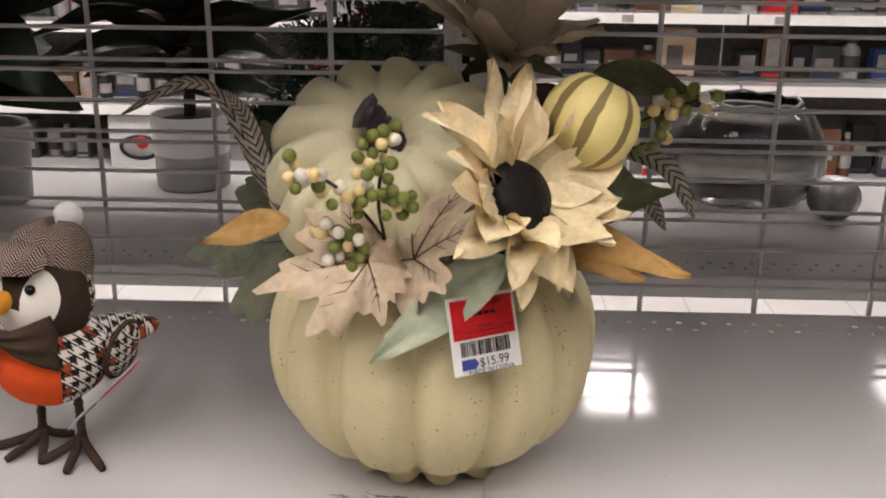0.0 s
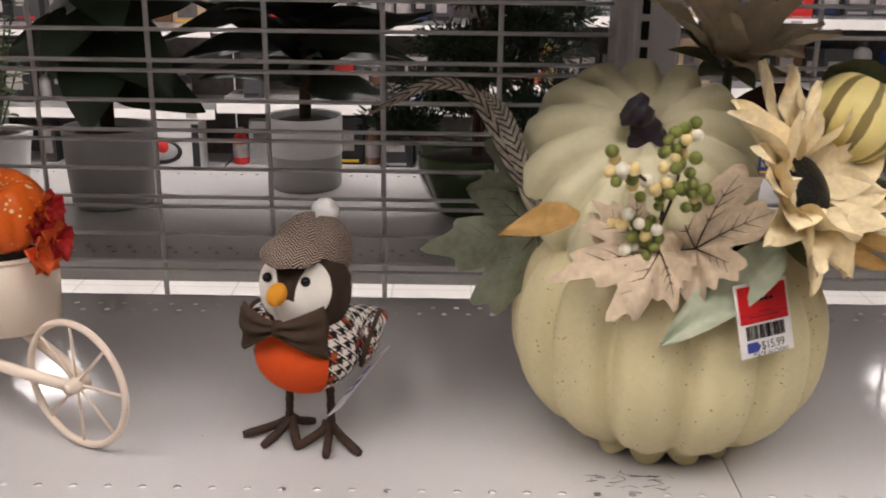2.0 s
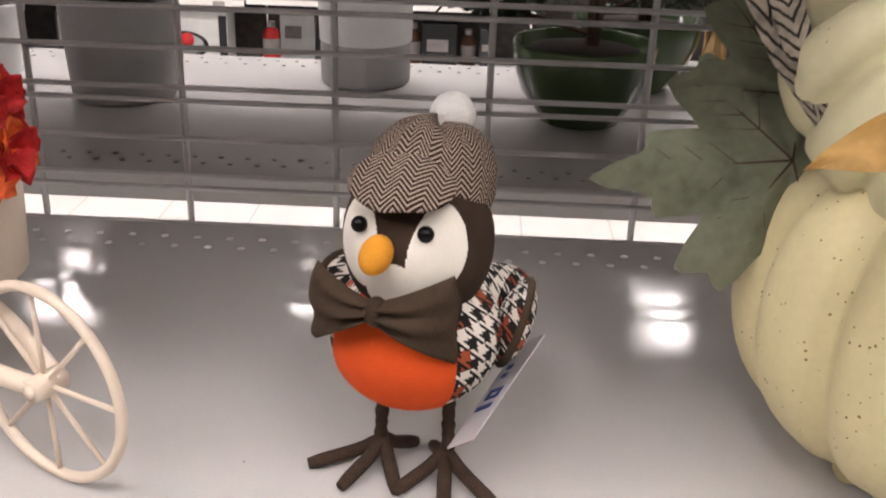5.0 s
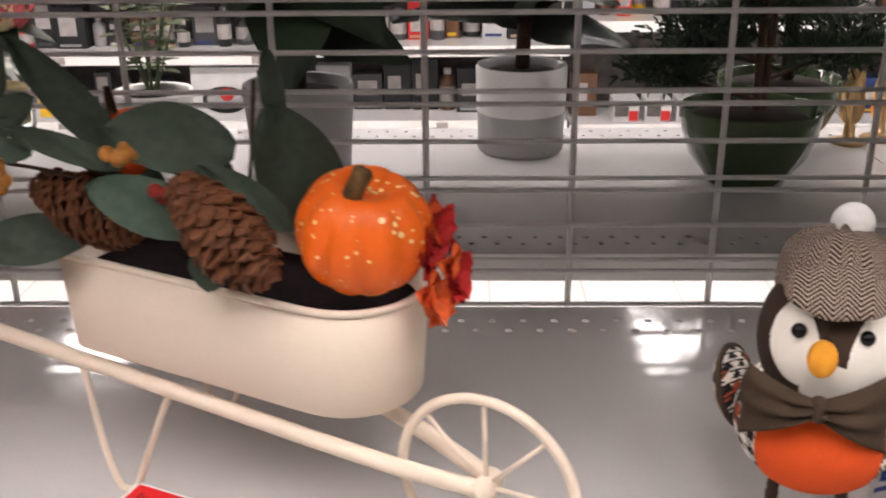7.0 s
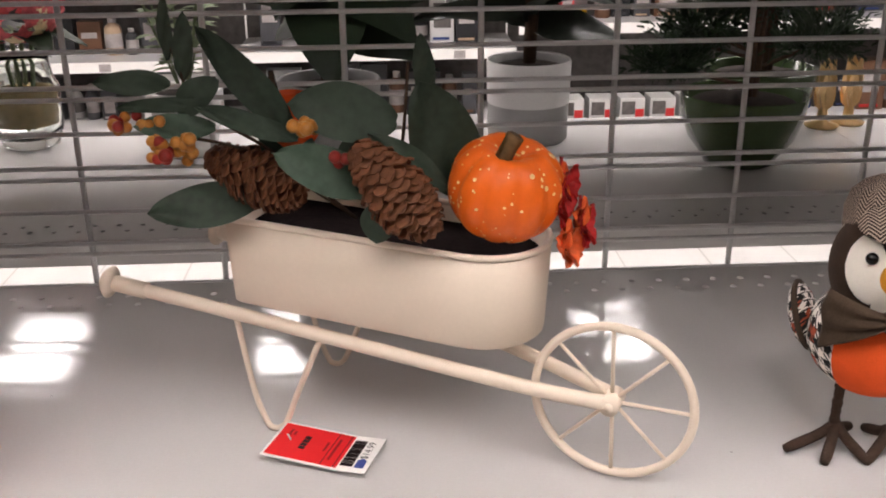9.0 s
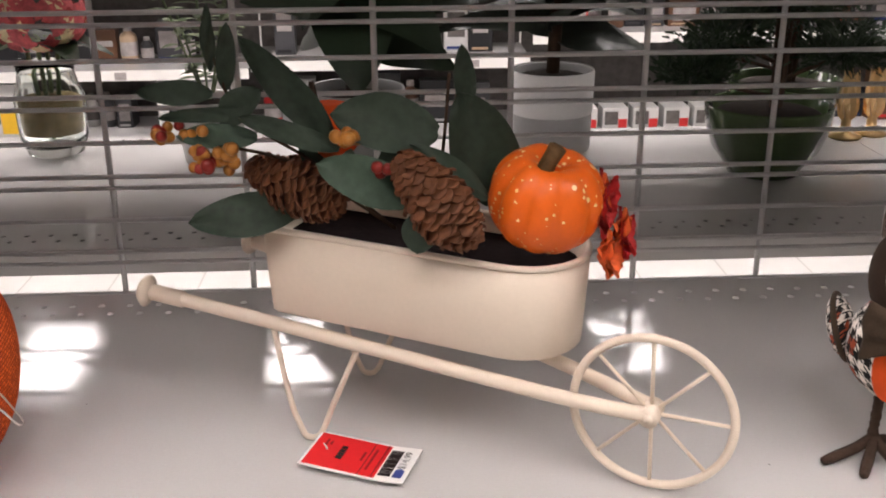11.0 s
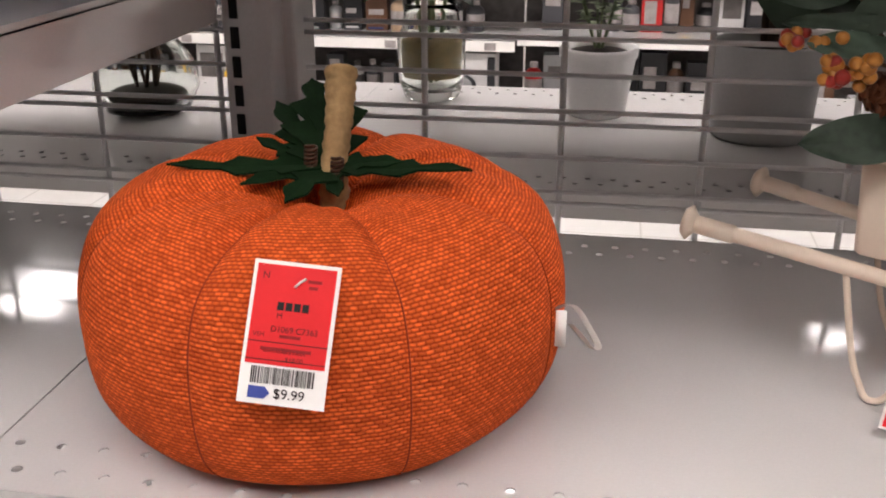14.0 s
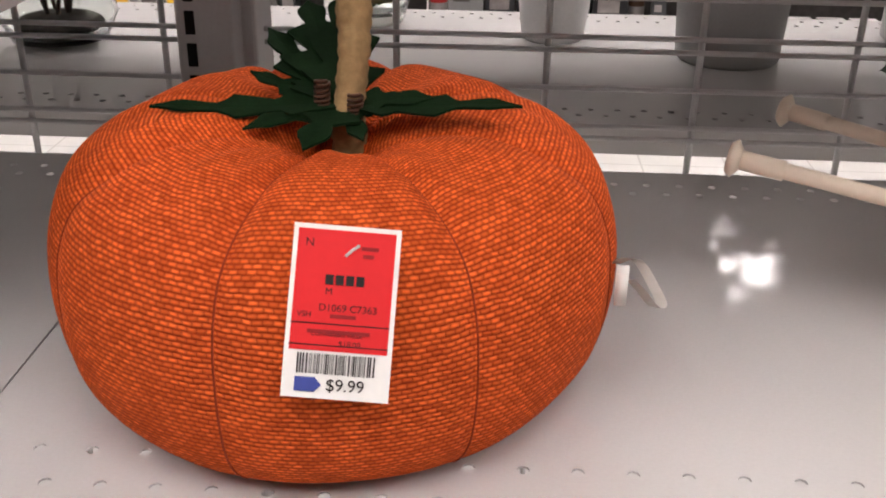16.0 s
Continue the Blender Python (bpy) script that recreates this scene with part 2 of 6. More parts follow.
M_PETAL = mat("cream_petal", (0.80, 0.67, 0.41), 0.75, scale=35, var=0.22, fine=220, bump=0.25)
M_PETAL_SHADED = mat("shaded_petal", (0.52, 0.43, 0.30), 0.8, scale=35, var=0.2, fine=220, bump=0.25)
M_SEED = speckle_mat("black_seed_disc", (0.006, 0.005, 0.005), (0.45, 0.45, 0.45), 420, 0.36, 0.5, bump=1.0, fine=450)
M_MAPLE = mat("champagne_maple_leaf", (0.54, 0.43, 0.30), 0.55, scale=28, var=0.4, fine=160, bump=0.5)
M_VEIN = mat("dark_vein", (0.06, 0.03, 0.022), 0.7)
M_GOLD_LEAF = mat("golden_leaf", (0.42, 0.25, 0.08), 0.55, scale=22, var=0.4, fine=160, bump=0.3)
M_OLIVE_LEAF = mat("olive_leaf", (0.10, 0.11, 0.045), 0.6, scale=22, var=0.4, fine=160, bump=0.3)
M_SAGE = mat("sage_leaf", (0.42, 0.46, 0.33), 0.6, scale=28, var=0.2, fine=160, bump=0.3)
M_GREY_MAPLE = mat("grey_green_maple_leaf", (0.14, 0.15, 0.10), 0.7, scale=28, var=0.35, fine=160, bump=0.3)
M_GOURD = stripe_gourd_mat("striped_gourd", 8.0, (0.78, 0.66, 0.27), (0.25, 0.19, 0.07))
M_FEATHER = feather_mat("barred_feather")
M_BROWN_FELT = mat("brown_felt", (0.042, 0.026, 0.018), 0.95, scale=70, var=0.25, fine=900, bump=0.3)
M_BELLY = mat("orange_felt", (0.66, 0.08, 0.014), 0.95, scale=70, var=0.12, fine=900, bump=0.3)
M_FACE = mat("white_felt", (0.8, 0.76, 0.68), 0.95, scale=70, var=0.06, fine=900, bump=0.3)
M_BEAK = mat("yellow_felt", (0.7, 0.3, 0.03), 0.95, scale=70, var=0.15, fine=900, bump=0.3)
M_EYE = mat("black_bead", (0.004, 0.004, 0.004), 0.12, bump=0)
M_CAP = herringbone_mat("herringbone_tweed", (0.022, 0.013, 0.010), (0.40, 0.31, 0.25), 0.0115, 0.0028)
M_HOUND = hound_mat("houndstooth", 0.0096)
M_POM = mat("white_pompom", (0.85, 0.84, 0.82), 0.95, scale=200, var=0.08, fine=1200, bump=0.9)
M_BOW = mat("brown_suede", (0.05, 0.032, 0.02), 0.9, scale=60, var=0.35, fine=800, bump=0.3)
M_LEG = mat("wrapped_brown_wool", (0.05, 0.031, 0.022), 0.95, scale=120, var=0.3, fine=700, bump=0.6)
M_TAG_RED = mat("red_ticket", (0.66, 0.018, 0.022), 0.5, scale=30, var=0.05, bump=0.02)
M_TAG_WHITE = mat("white_ticket", (0.8, 0.78, 0.75), 0.5, scale=30, var=0.03, bump=0.02)
M_TAG_FILM = mat("ticket_film", (0.72, 0.69, 0.70), 0.3, scale=30, var=0.05, bump=0.02, trans=0.35)
M_INK = mat("black_ink", (0.02, 0.012, 0.012), 0.6, bump=0)
M_INK_DIM = mat("faded_ink", (0.26, 0.012, 0.014), 0.6, bump=0)
M_INK_BLUE = mat("blue_ink", (0.05, 0.07, 0.28), 0.5, bump=0)
M_LABEL = mat("white_cloth_label", (0.78, 0.76, 0.72), 0.8, scale=50, var=0.05)
M_CLEAR = glass_mat("clear_film", (0.95, 0.95, 0.97), 0.08)
M_POT_WHITE = mat("white_ceramic", (0.66, 0.65, 0.64), 0.35, scale=10, var=0.08)
M_POT_GREY = mat("grey_ceramic", (0.33, 0.325, 0.32), 0.5, scale=10, var=0.08)
M_POT_GREEN = mat("green_glaze", (0.055, 0.085, 0.035), 0.18, scale=14, var=0.25, coat=0.4)
M_SOIL = mat("potting_soil", (0.02, 0.014, 0.01), 0.95, scale=120, var=0.6, fine=500, bump=0.9)
M_DARK_LEAF = mat("dark_rubber_leaf", (0.014, 0.024, 0.012), 0.4, scale=18, var=0.35)
M_SPIKE_LEAF = mat("dracaena_leaf", (0.026, 0.032, 0.024), 0.35, scale=18, var=0.4)
M_BOXWOOD = mat("boxwood_leaf", (0.016, 0.03, 0.012), 0.6, scale=60, var=0.5)
M_PINK = mat("pink_hydrangea", (0.62, 0.13, 0.14), 0.7, scale=90, var=0.4)
M_SAGE_DIM = mat("dusty_leaf", (0.16, 0.2, 0.11), 0.7, scale=40, var=0.3)
M_VASE = glass_mat("vase_glass", (0.93, 0.96, 0.94))
M_SMOKE = glass_mat("smoked_glass", (0.42, 0.415, 0.40), 0.09)
M_SAND = mat("tan_filling", (0.24, 0.18, 0.09), 0.9, scale=90, var=0.3)
M_SILVER = mat("aged_silver", (0.34, 0.33, 0.32), 0.32, metal=0.85, scale=40, var=0.3)
M_GOLD = mat("brushed_gold", (0.75, 0.52, 0.26), 0.3, metal=0.8)


# ---- mesh helpers ----
def part(name, bm, material, parent, label="", smooth=True):
    me = bpy.data.meshes.new(name)
    for f in bm.faces:
        f.smooth = smooth
    bm.normal_update()
    bm.to_mesh(me)
    bm.free()
    for m in (material if isinstance(material, (list, tuple)) else (material,)):
        me.materials.append(m)
    ob = new(name, me)
    if parent is not None:
        ob.parent = parent
    if label:
        ob["label"] = label
    return ob


def thing(name, m, label, category, group="", kind=""):
    return tagged(place(new(name), m), label, category, group, kind)


def place(ob, m):
    ob.matrix_world = m
    return ob


def solo(name, bm, material, m, label, category, group="", kind="", smooth=True):
    """A thing that is one single mesh."""
    ob = part(name, bm, material, None, smooth=smooth)
    ob.matrix_world = m
    return tagged(ob, label, category, group, kind)


def box(bm, x0, x1, y0, y1, z0, z1, bevel=0.0):
    r = bmesh.ops.create_cube(bm, size=1.0, matrix=Matrix.Translation(((x0 + x1) / 2, (y0 + y1) / 2, (z0 + z1) / 2)) @ Matrix.Diagonal((x1 - x0, y1 - y0, z1 - z0, 1)))
    if bevel:
        es = {e for v in r["verts"] for e in v.link_edges}
        bmesh.ops.bevel(bm, geom=list(es), offset=bevel, segments=2, affect="EDGES", profile=0.5)
    return bm


def ball(bm, c, r, u=16, v=10, rot=None):
    """Ellipsoid; r is a radius or three radii."""
    rr = (r, r, r) if isinstance(r, (int, float)) else r
    m = Matrix.Translation(c) @ (rot.to_matrix().to_4x4() if rot else Matrix.Identity(4)) @ Matrix.Diagonal((*rr, 1))
    n = len(bm.faces)
    bmesh.ops.create_uvsphere(bm, u_segments=u, v_segments=v, radius=1.0, matrix=m)
    bm.faces.ensure_lookup_table()
    return bm.faces[n:]


def tube(bm, pts, rad, segs=8, closed=False, cap=True):
    """A round bar along points; rad is one radius or one for each point."""
    pts = [Vector(p) for p in pts]
    n = len(pts)
    rads = rad if isinstance(rad, (list, tuple)) else [rad] * n
    rings, up = [], None
    for i, p in enumerate(pts):
        a = pts[(i - 1) % n] if (i or closed) else p
        b = pts[(i + 1) % n] if (i < n - 1 or closed) else p
        d = (b - a).normalized()
        if up is None:
            up = d.orthogonal().normalized()
        up = (up - d * up.dot(d)).normalized()
        side = d.cross(up)
        rings.append([bm.verts.new(p + rads[i] * (math.cos(2 * math.pi * k / segs) * up + math.sin(2 * math.pi * k / segs) * side)) for k in range(segs)])
    for i in range(n if closed else n - 1):
        r0, r1 = rings[i], rings[(i + 1) % n]
        for k in range(segs):
            bm.faces.new((r0[k], r0[(k + 1) % segs], r1[(k + 1) % segs], r1[k]))
    if cap and not closed:
        bm.faces.new(rings[0][::-1])
        bm.faces.new(rings[-1])
    return bm


def smooth_path(pts, n):
    """Catmull-Rom through the points, n steps each."""
    p = [Vector(q) for q in pts]
    p = [2 * p[0] - p[1]] + p + [2 * p[-1] - p[-2]]
    out = []
    for i in range(1, len(p) - 2):
        for k in range(n):
            t = k / n
            out.append(0.5 * (2 * p[i] + (p[i + 1] - p[i - 1]) * t + (2 * p[i - 1] - 5 * p[i] + 4 * p[i + 1] - p[i + 2]) * t * t + (3 * p[i] - p[i - 1] - 3 * p[i + 1] + p[i + 2]) * t ** 3))
    return out + [p[-2]]


def lathe(bm, profile, segs=64, shape=None, close=True, uv=1.0):
    """Turns (radius, height) points about z. shape(angle, s) scales the radius and may add to the height. UV in metres."""
    layer = bm.loops.layers.uv.verify()
    rings, arc, s = [], [], 0.0
    rmax = max(r for r, _ in profile)
    for i, (r, z) in enumerate(profile):
        if i:
            s += math.hypot(r - profile[i - 1][0], z - profile[i - 1][1])
        arc.append(s)
        ring = []
        for k in range(segs):
            a = 2 * math.pi * k / segs
            f, dz = shape(a, i / (len(profile) - 1)) if shape else (1, 0)
            ring.append(bm.verts.new((r * f * math.cos(a), r * f * math.sin(a), z + dz)))
        rings.append(ring)
    for i in range(len(profile) - 1):
        for k in range(segs):
            k2 = (k + 1) % segs
            try:
                f = bm.faces.new((rings[i][k], rings[i][k2], rings[i + 1][k2], rings[i + 1][k]))
            except ValueError:
                continue
            for lp, (ku, kv) in zip(f.loops, ((k, i), (k + 1, i), (k + 1, i + 1), (k, i + 1))):
                lp[layer].uv = (ku / segs * (2 * math.pi * rmax * uv if uv else 1.0), arc[kv])
    if close:
        bm.faces.new(rings[0][::-1])
        bm.faces.new(rings[-1])
    return bm


def leaf(bm, length, width, bend=0.2, fold=0.15, m=Matrix.Identity(4), tip=1.0, n=8, w=4, wave=0.0, seed=0, blunt=0.8):
    """A leaf blade from the origin along +x, face up +z; bend drops the tip, fold lifts the sides."""
    layer = bm.loops.layers.uv.verify()
    rows = []
    for i in range(n + 1):
        t = i / n
        half = width / 2 * (math.sin(math.pi * min(1, t ** (0.75 * tip) * 0.97 + 0.03)) ** blunt)
        row = []
        for j in range(-w // 2, w // 2 + 1):
            q = j / (w / 2)
            x = length * t
            z = -bend * length * t * t + fold * half * abs(q) ** 1.4 + wave * length * 0.05 * math.sin(9 * t + 4 * q + seed)
            row.append((bm.verts.new(m @ Vector((x, half * q, z))), t, q))
        rows.append(row)
    for a, b in zip(rows, rows[1:]):
        for k in range(len(a) - 1):
            quad = (a[k], b[k], b[k + 1], a[k + 1])
            f = bm.faces.new([v[0] for v in quad])
            for lp, v in zip(f.loops, quad):
                lp[layer].uv = (v[1], v[2])
    return bm


def lobed_leaf(bm, size, m, lobes=5, curl=0.25, seed=0, teeth=0.10):
    """A maple-like leaf, its base at the origin and middle lobe along +x."""
    rnd = random.Random(seed)
    n = 90
    dirs = [(-0.0, 1.0), (0.85, 0.85), (-0.85, 0.85), (1.75, 0.58), (-1.75, 0.58)][:lobes]
    rings = []
    phase = rnd.random() * 6
    for i in range(1, 7):
        f = i / 6
        ring = []
        for k in range(n):
            a = -math.pi + 2 * math.pi * k / n
            r = 0.16
            for c, ln in dirs:
                d = abs((a - c + math.pi) % (2 * math.pi) - math.pi)
                r = max(r, ln * max(0.0, 1 - (d / 0.52) ** 1.15 * 0.48) if d < 0.52 else 0.44 * ln)
            r *= 1 + teeth * math.sin(k * 2 * math.pi / 5.0 + phase) * (f > 0.9)
            rr = r * f * size
            x, y = rr * math.cos(a) + 0.12 * size, rr * math.sin(a)
            z = -curl * size * (rr / size) ** 2 + 0.05 * size * math.sin(7 * a + phase) * f + 0.04 * size * math.sin(3 * a) * f
            ring.append(bm.verts.new(m @ Vector((x, y, z))))
        rings.append(ring)
    mid = bm.verts.new(m @ Vector((0.12 * size, 0, 0)))
    for k in range(n):
        bm.faces.new((mid, rings[0][k], rings[0][(k + 1) % n]))
        for a, b in zip(rings, rings[1:]):
            bm.faces.new((a[k], b[k], b[(k + 1) % n], a[(k + 1) % n]))
    return dirs


def veins(bm, size, m, dirs, rad, curl):
    for c, ln in dirs:
        pts = []
        for i in range(7):
            r = ln * 0.86 * i / 6
            pts.append(m @ Vector((0.12 * size + r * size * math.cos(c), r * size * math.sin(c), -curl * size * r * r + 0.004 * size + rad)))
        tube(bm, pts, [rad * (1 - 0.12 * i) for i in range(7)], 5)
        for i in (2, 3, 4):
            for sg in (-1, 1):
                r = ln * 0.86 * i / 6
                a2 = c + sg * 0.75
                p0 = pts[i]
                p1 = m @ Vector((0.12 * size + r * size * math.cos(c) + 0.2 * ln * size * math.cos(a2), r * size * math.sin(c) + 0.2 * ln * size * math.sin(a2), -curl * size * (r + 0.12) ** 2 + 0.004 * size + rad))
                tube(bm, (p0, p1), (rad * 0.6, rad * 0.2), 4)


def aim(at, along, face=(0, 0, 1)):
    """A pose at a place with +x along a direction and +z as near to face as can be."""
    x = Vector(along).normalized()
    z = Vector(face)
    z = (z - x * z.dot(x)).normalized()
    y = z.cross(x)
    return Matrix.Translation(at) @ Matrix((x, y, z)).transposed().to_4x4()


def words(text, size, material, parent, m, name="print"):
    """Flat lettering as a mesh, centred at m, in its xy plane."""
    cu = bpy.data.curves.new(name, "FONT")
    cu.body, cu.size, cu.align_x, cu.align_y = text, size, "CENTER", "CENTER"
    tmp = new(name + "_tmp", cu)
    bpy.context.view_layer.update()
    me = bpy.data.meshes.new_from_object(tmp.evaluated_get(bpy.context.evaluated_depsgraph_get()))
    bpy.data.objects.remove(tmp)
    me.materials.clear()
    me.materials.append(material)
    me.name = name
    ob = new(name, me)
    ob.parent = parent
    ob.matrix_local = m
    return ob


def ribbed(n, depth, sharp=2.0, phase=0.0, wob=0.0, fade=0.0):
    """Pumpkin ribs: n lobes with grooves of that depth between them."""
    def f(a, s):
        g = abs(math.sin(n * (a + phase) / 2))
        d = depth * (1 - fade * abs(2 * s - 1))
        return 1 - d * (1 - g) ** sharp + wob * math.sin(3 * a + 1.3) + wob * 0.6 * math.sin(5 * a), 0
    return f


def dome_profile(r, h, top_in, bot_in, n=26, dip=0.0, power=2.4, flat=0.0):
    """Profile of a squat pumpkin: closed below at radius bot_in, above at top_in, with a dip at the top."""
    pts = []
    for i in range(n + 1):
        t = -math.pi / 2 + math.pi * i / n
        c, s = math.cos(t), math.sin(t)
        rr = r * abs(c) ** (2 / power)
        zz = h / 2 + h / 2 * math.copysign(abs(s) ** (2 / power), s)
        pts.append([rr, zz])
    out = []
    for rr, zz in pts:
        if zz > h / 2:
            rr = max(rr, top_in)
            zz -= dip * h * max(0.0, 1 - rr / (0.55 * r)) ** 1.2
        else:
            rr = max(rr, bot_in)
        out.append((rr, zz))
    return out


def corner_frame(o, across, up):
    """A pose at o with +x across and +z up, as a ticket is built."""
    x = Vector(across).normalized()
    z = Vector(up)
    z = (z - x * z.dot(x)).normalized()
    return Matrix.Translation(o) @ Matrix((x, z.cross(x), z)).transposed().to_4x4()


# ---- structure ----
def structure(name, bm, material, label, smooth=False):
    return tagged(part(name, bm, material, None, smooth=smooth), label, name.split("_")[0], kind="structure")


HIGH = 4.70   # underside of the hall's ceiling beyond the low bay
structure("floor", box(bmesh.new(), -7, 7, -3, 11, -0.1, 0.0), M_FLOOR, "glossy off-white vinyl tile shop floor")
structure("ceiling", box(bmesh.new(), -7, 7, -3, 4.7, 3.02, 3.12), M_CEIL, "white mineral board shop ceiling")
structure("ceiling_2", box(bmesh.new(), -7, 7, 4.7, 11, HIGH, HIGH + 0.1), M_CEIL, "white mineral board ceiling of the high hall")
structure("wall_bulkhead", box(bmesh.new(), -7, 7, 4.6, 4.7, 3.12, HIGH), M_WALL, "plain off-white bulkhead above the low ceiling")
structure("wall_south", box(bmesh.new(), -7, 7, -3.1, -3.0, 0, 3.02), M_WALL, "plain off-white shop wall")
structure("wall_north", box(bmesh.new(), -7, 7, 11.0, 11.1, 0, HIGH), M_WALL, "plain off-white shop wall")
structure("wall_west", box(bmesh.new(), -7.1, -7, -3, 11, 0, HIGH), M_WALL, "plain off-white shop wall")
structure("wall_east", box(bmesh.new(), 7, 7.1, -3, 11, 0, HIGH), M_WALL, "plain off-white shop wall")


def ceiling_lamp(x, y, length=1.2, turn=0.0, half=0.12, z=3.02):
    """A surface-mounted tube fitting, its long side along y unless turned."""
    th = thing("ceiling_light", pose(x, y, z, 0, 0, turn), "white ceiling light fitting with a glowing diffuser", "ceiling light", "ceiling lights")
    part("frame", box(bmesh.new(), -half - 0.03, half + 0.03, -length / 2 - 0.03, length / 2 + 0.03, -0.05, 0.0, 0.006), M_CEIL, th, smooth=False)
    part("diffuser", box(bmesh.new(), -half, half, -length / 2, length / 2, -0.062, -0.052), M_LAMP, th, "glowing white diffuser", smooth=False)


# broad fittings of the high hall, mirrored in the shelf
for lx in (-6.1, -3.65, -1.42, 1.43, 4.2):
    ceiling_lamp(lx, 8.2, 1.2, 0.0, 0.28, HIGH)
for lx in (-2.6, -1.6, -0.6, 0.4, 1.4):
    ceiling_lamp(lx, -0.55)
# the next aisle is lit by a run of fittings along it
for lx in (-3.9, -2.6, -1.3, 0.0, 1.3, 2.6):
    ceiling_lamp(lx, 2.72, 1.22, 90, 0.18)

SEAM_L, SEAM_R = -1.0805, 0.13


def perforated(bm, x0, x1, y0, y1, xs, yc, r, z):
    """A strip of sheet with a row of round holes through it."""
    edges = [x0] + [(a + b) / 2 for a, b in zip(xs, xs[1:])] + [x1]
    for c, a, b in zip(xs, edges, edges[1:]):
        outer = [(b, yc), (b, y1), (c, y1), (a, y1), (a, yc), (a, y0), (c, y0), (b, y0)]
        inner = [(c + r * math.cos(math.pi * k / 4), yc + r * math.sin(math.pi * k / 4)) for k in range(8)]
        vo = [bm.verts.new((*p, z)) for p in outer]
        vi = [bm.verts.new((*p, z)) for p in inner]
        vd = [bm.verts.new((*p, z - 0.0012)) for p in inner]
        for k in range(8):
            k2 = (k + 1) % 8
            bm.faces.new((vo[k], vo[k2], vi[k2], vi[k]))
            bm.faces.new((vi[k], vi[k2], vd[k2], vd[k]))


def shelf(x0, x1, front, back, z, hole_x, label, lip=0.04):
    """A steel shelf with two staggered rows of holes at the front and at the back. front < back or the other way round."""
    th = thing("metal_shelf", pose((x0 + x1) / 2, (front + back) / 2, z), label, "shelf", "shelves")
    sg = 1 if back > front else -1
    ox, oy = (x0 + x1) / 2, (front + back) / 2
    n0 = math.ceil((x0 + 0.008 - hole_x) / 0.0254)
    xs = []
    while hole_x + 0.0254 * n0 < x1 - 0.008:
        xs.append(hole_x + 0.0254 * n0)
        n0 += 1
    st = [x + 0.0127 for x in xs[:-1]]
    bm = bmesh.new()
    f = [front, front + sg * 0.03, front + sg * 0.056, back - sg * 0.056, back - sg * 0.034, back]
    rows = ((f[0], f[1], st, front + sg * 0.018), (f[1], f[2], xs, front + sg * 0.0425), (f[3], f[4], st, back - sg * 0.044), (f[4], f[5], xs, back - sg * 0.026))
    for a, b, xx, yc in rows:
        perforated(bm, x0, x1, min(a, b), max(a, b), xx, yc, 0.0031, z)
    vs = [bm.verts.new((x, y, z)) for x, y in ((x0, f[2]), (x1, f[2]), (x1, f[3]), (x0, f[3]))]
    bm.faces.new(vs)
    bmesh.ops.recalc_face_normals(bm, faces=bm.faces)
    if sum(q.normal.z for q in bm.faces if abs(q.normal.z) > 0.9) < 0:
        bmesh.ops.reverse_faces(bm, faces=bm.faces)
    bmesh.ops.translate(bm, verts=bm.verts, vec=(-ox, -oy, -z))
    part("top_sheet", bm, M_SHELF, th, smooth=False)
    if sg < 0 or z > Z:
        # black backing paints shade into the holes; shelf paint on the topmost shelves
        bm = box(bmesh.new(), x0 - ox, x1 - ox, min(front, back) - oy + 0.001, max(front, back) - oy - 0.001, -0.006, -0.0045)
        part("hole_backing", bm, M_HOLE_SHADE if z < 1.2 else M_SHELF, th, smooth=False)
    for nm, y in (("front_lip", front), ("back_lip", back)):
        bm = box(bmesh.new(), x0 - ox, x1 - ox, y - oy - 0.001, y - oy + 0.001, -lip if nm == "front_lip" else -0.028, -0.0002)
        part(nm, bm, M_SHELF, th, smooth=False)
    for x in (x0 + 0.001, x1 - 0.001):
        part("side_flange", box(bmesh.new(), x - ox - 0.001, x - ox + 0.001, min(front, back) - oy + 0.002, max(front, back) - oy - 0.002, -lip, -0.0004), M_SHELF, th, smooth=False)
    return th


NEAR = "white steel gondola shelf with small perforations and scuffs"
for x0, x1 in ((SEAM_L - 1.207, SEAM_L - 0.0012), (SEAM_L, SEAM_R - 0.0012), (SEAM_R, SEAM_R + 1.207)):
    shelf(x0, x1, 0.6165, 1.0465, Z, -0.4065, NEAR)
    shelf(x0, x1, 1.635, 1.168, Z, -0.3975, "white steel shelf on the far side of the wire panel")
    shelf(x0, x1, 1.635, 1.168, 1.43, -0.3975, "white steel shelf above the potted plants")
    shelf(x0, x1, 1.635, 1.168, 0.36, -0.3975, "white steel lower shelf of the far side")
    shelf(x0, x1, 0.6165, 1.0465, 1.43, -0.4065, "white steel shelf above the autumn ornaments")
shelf(SEAM_L - 1.207, SEAM_L - 0.006, 0.64, 1.0465, 1.192, -0.4065, "white steel upper shelf of the next bay", 0.045)


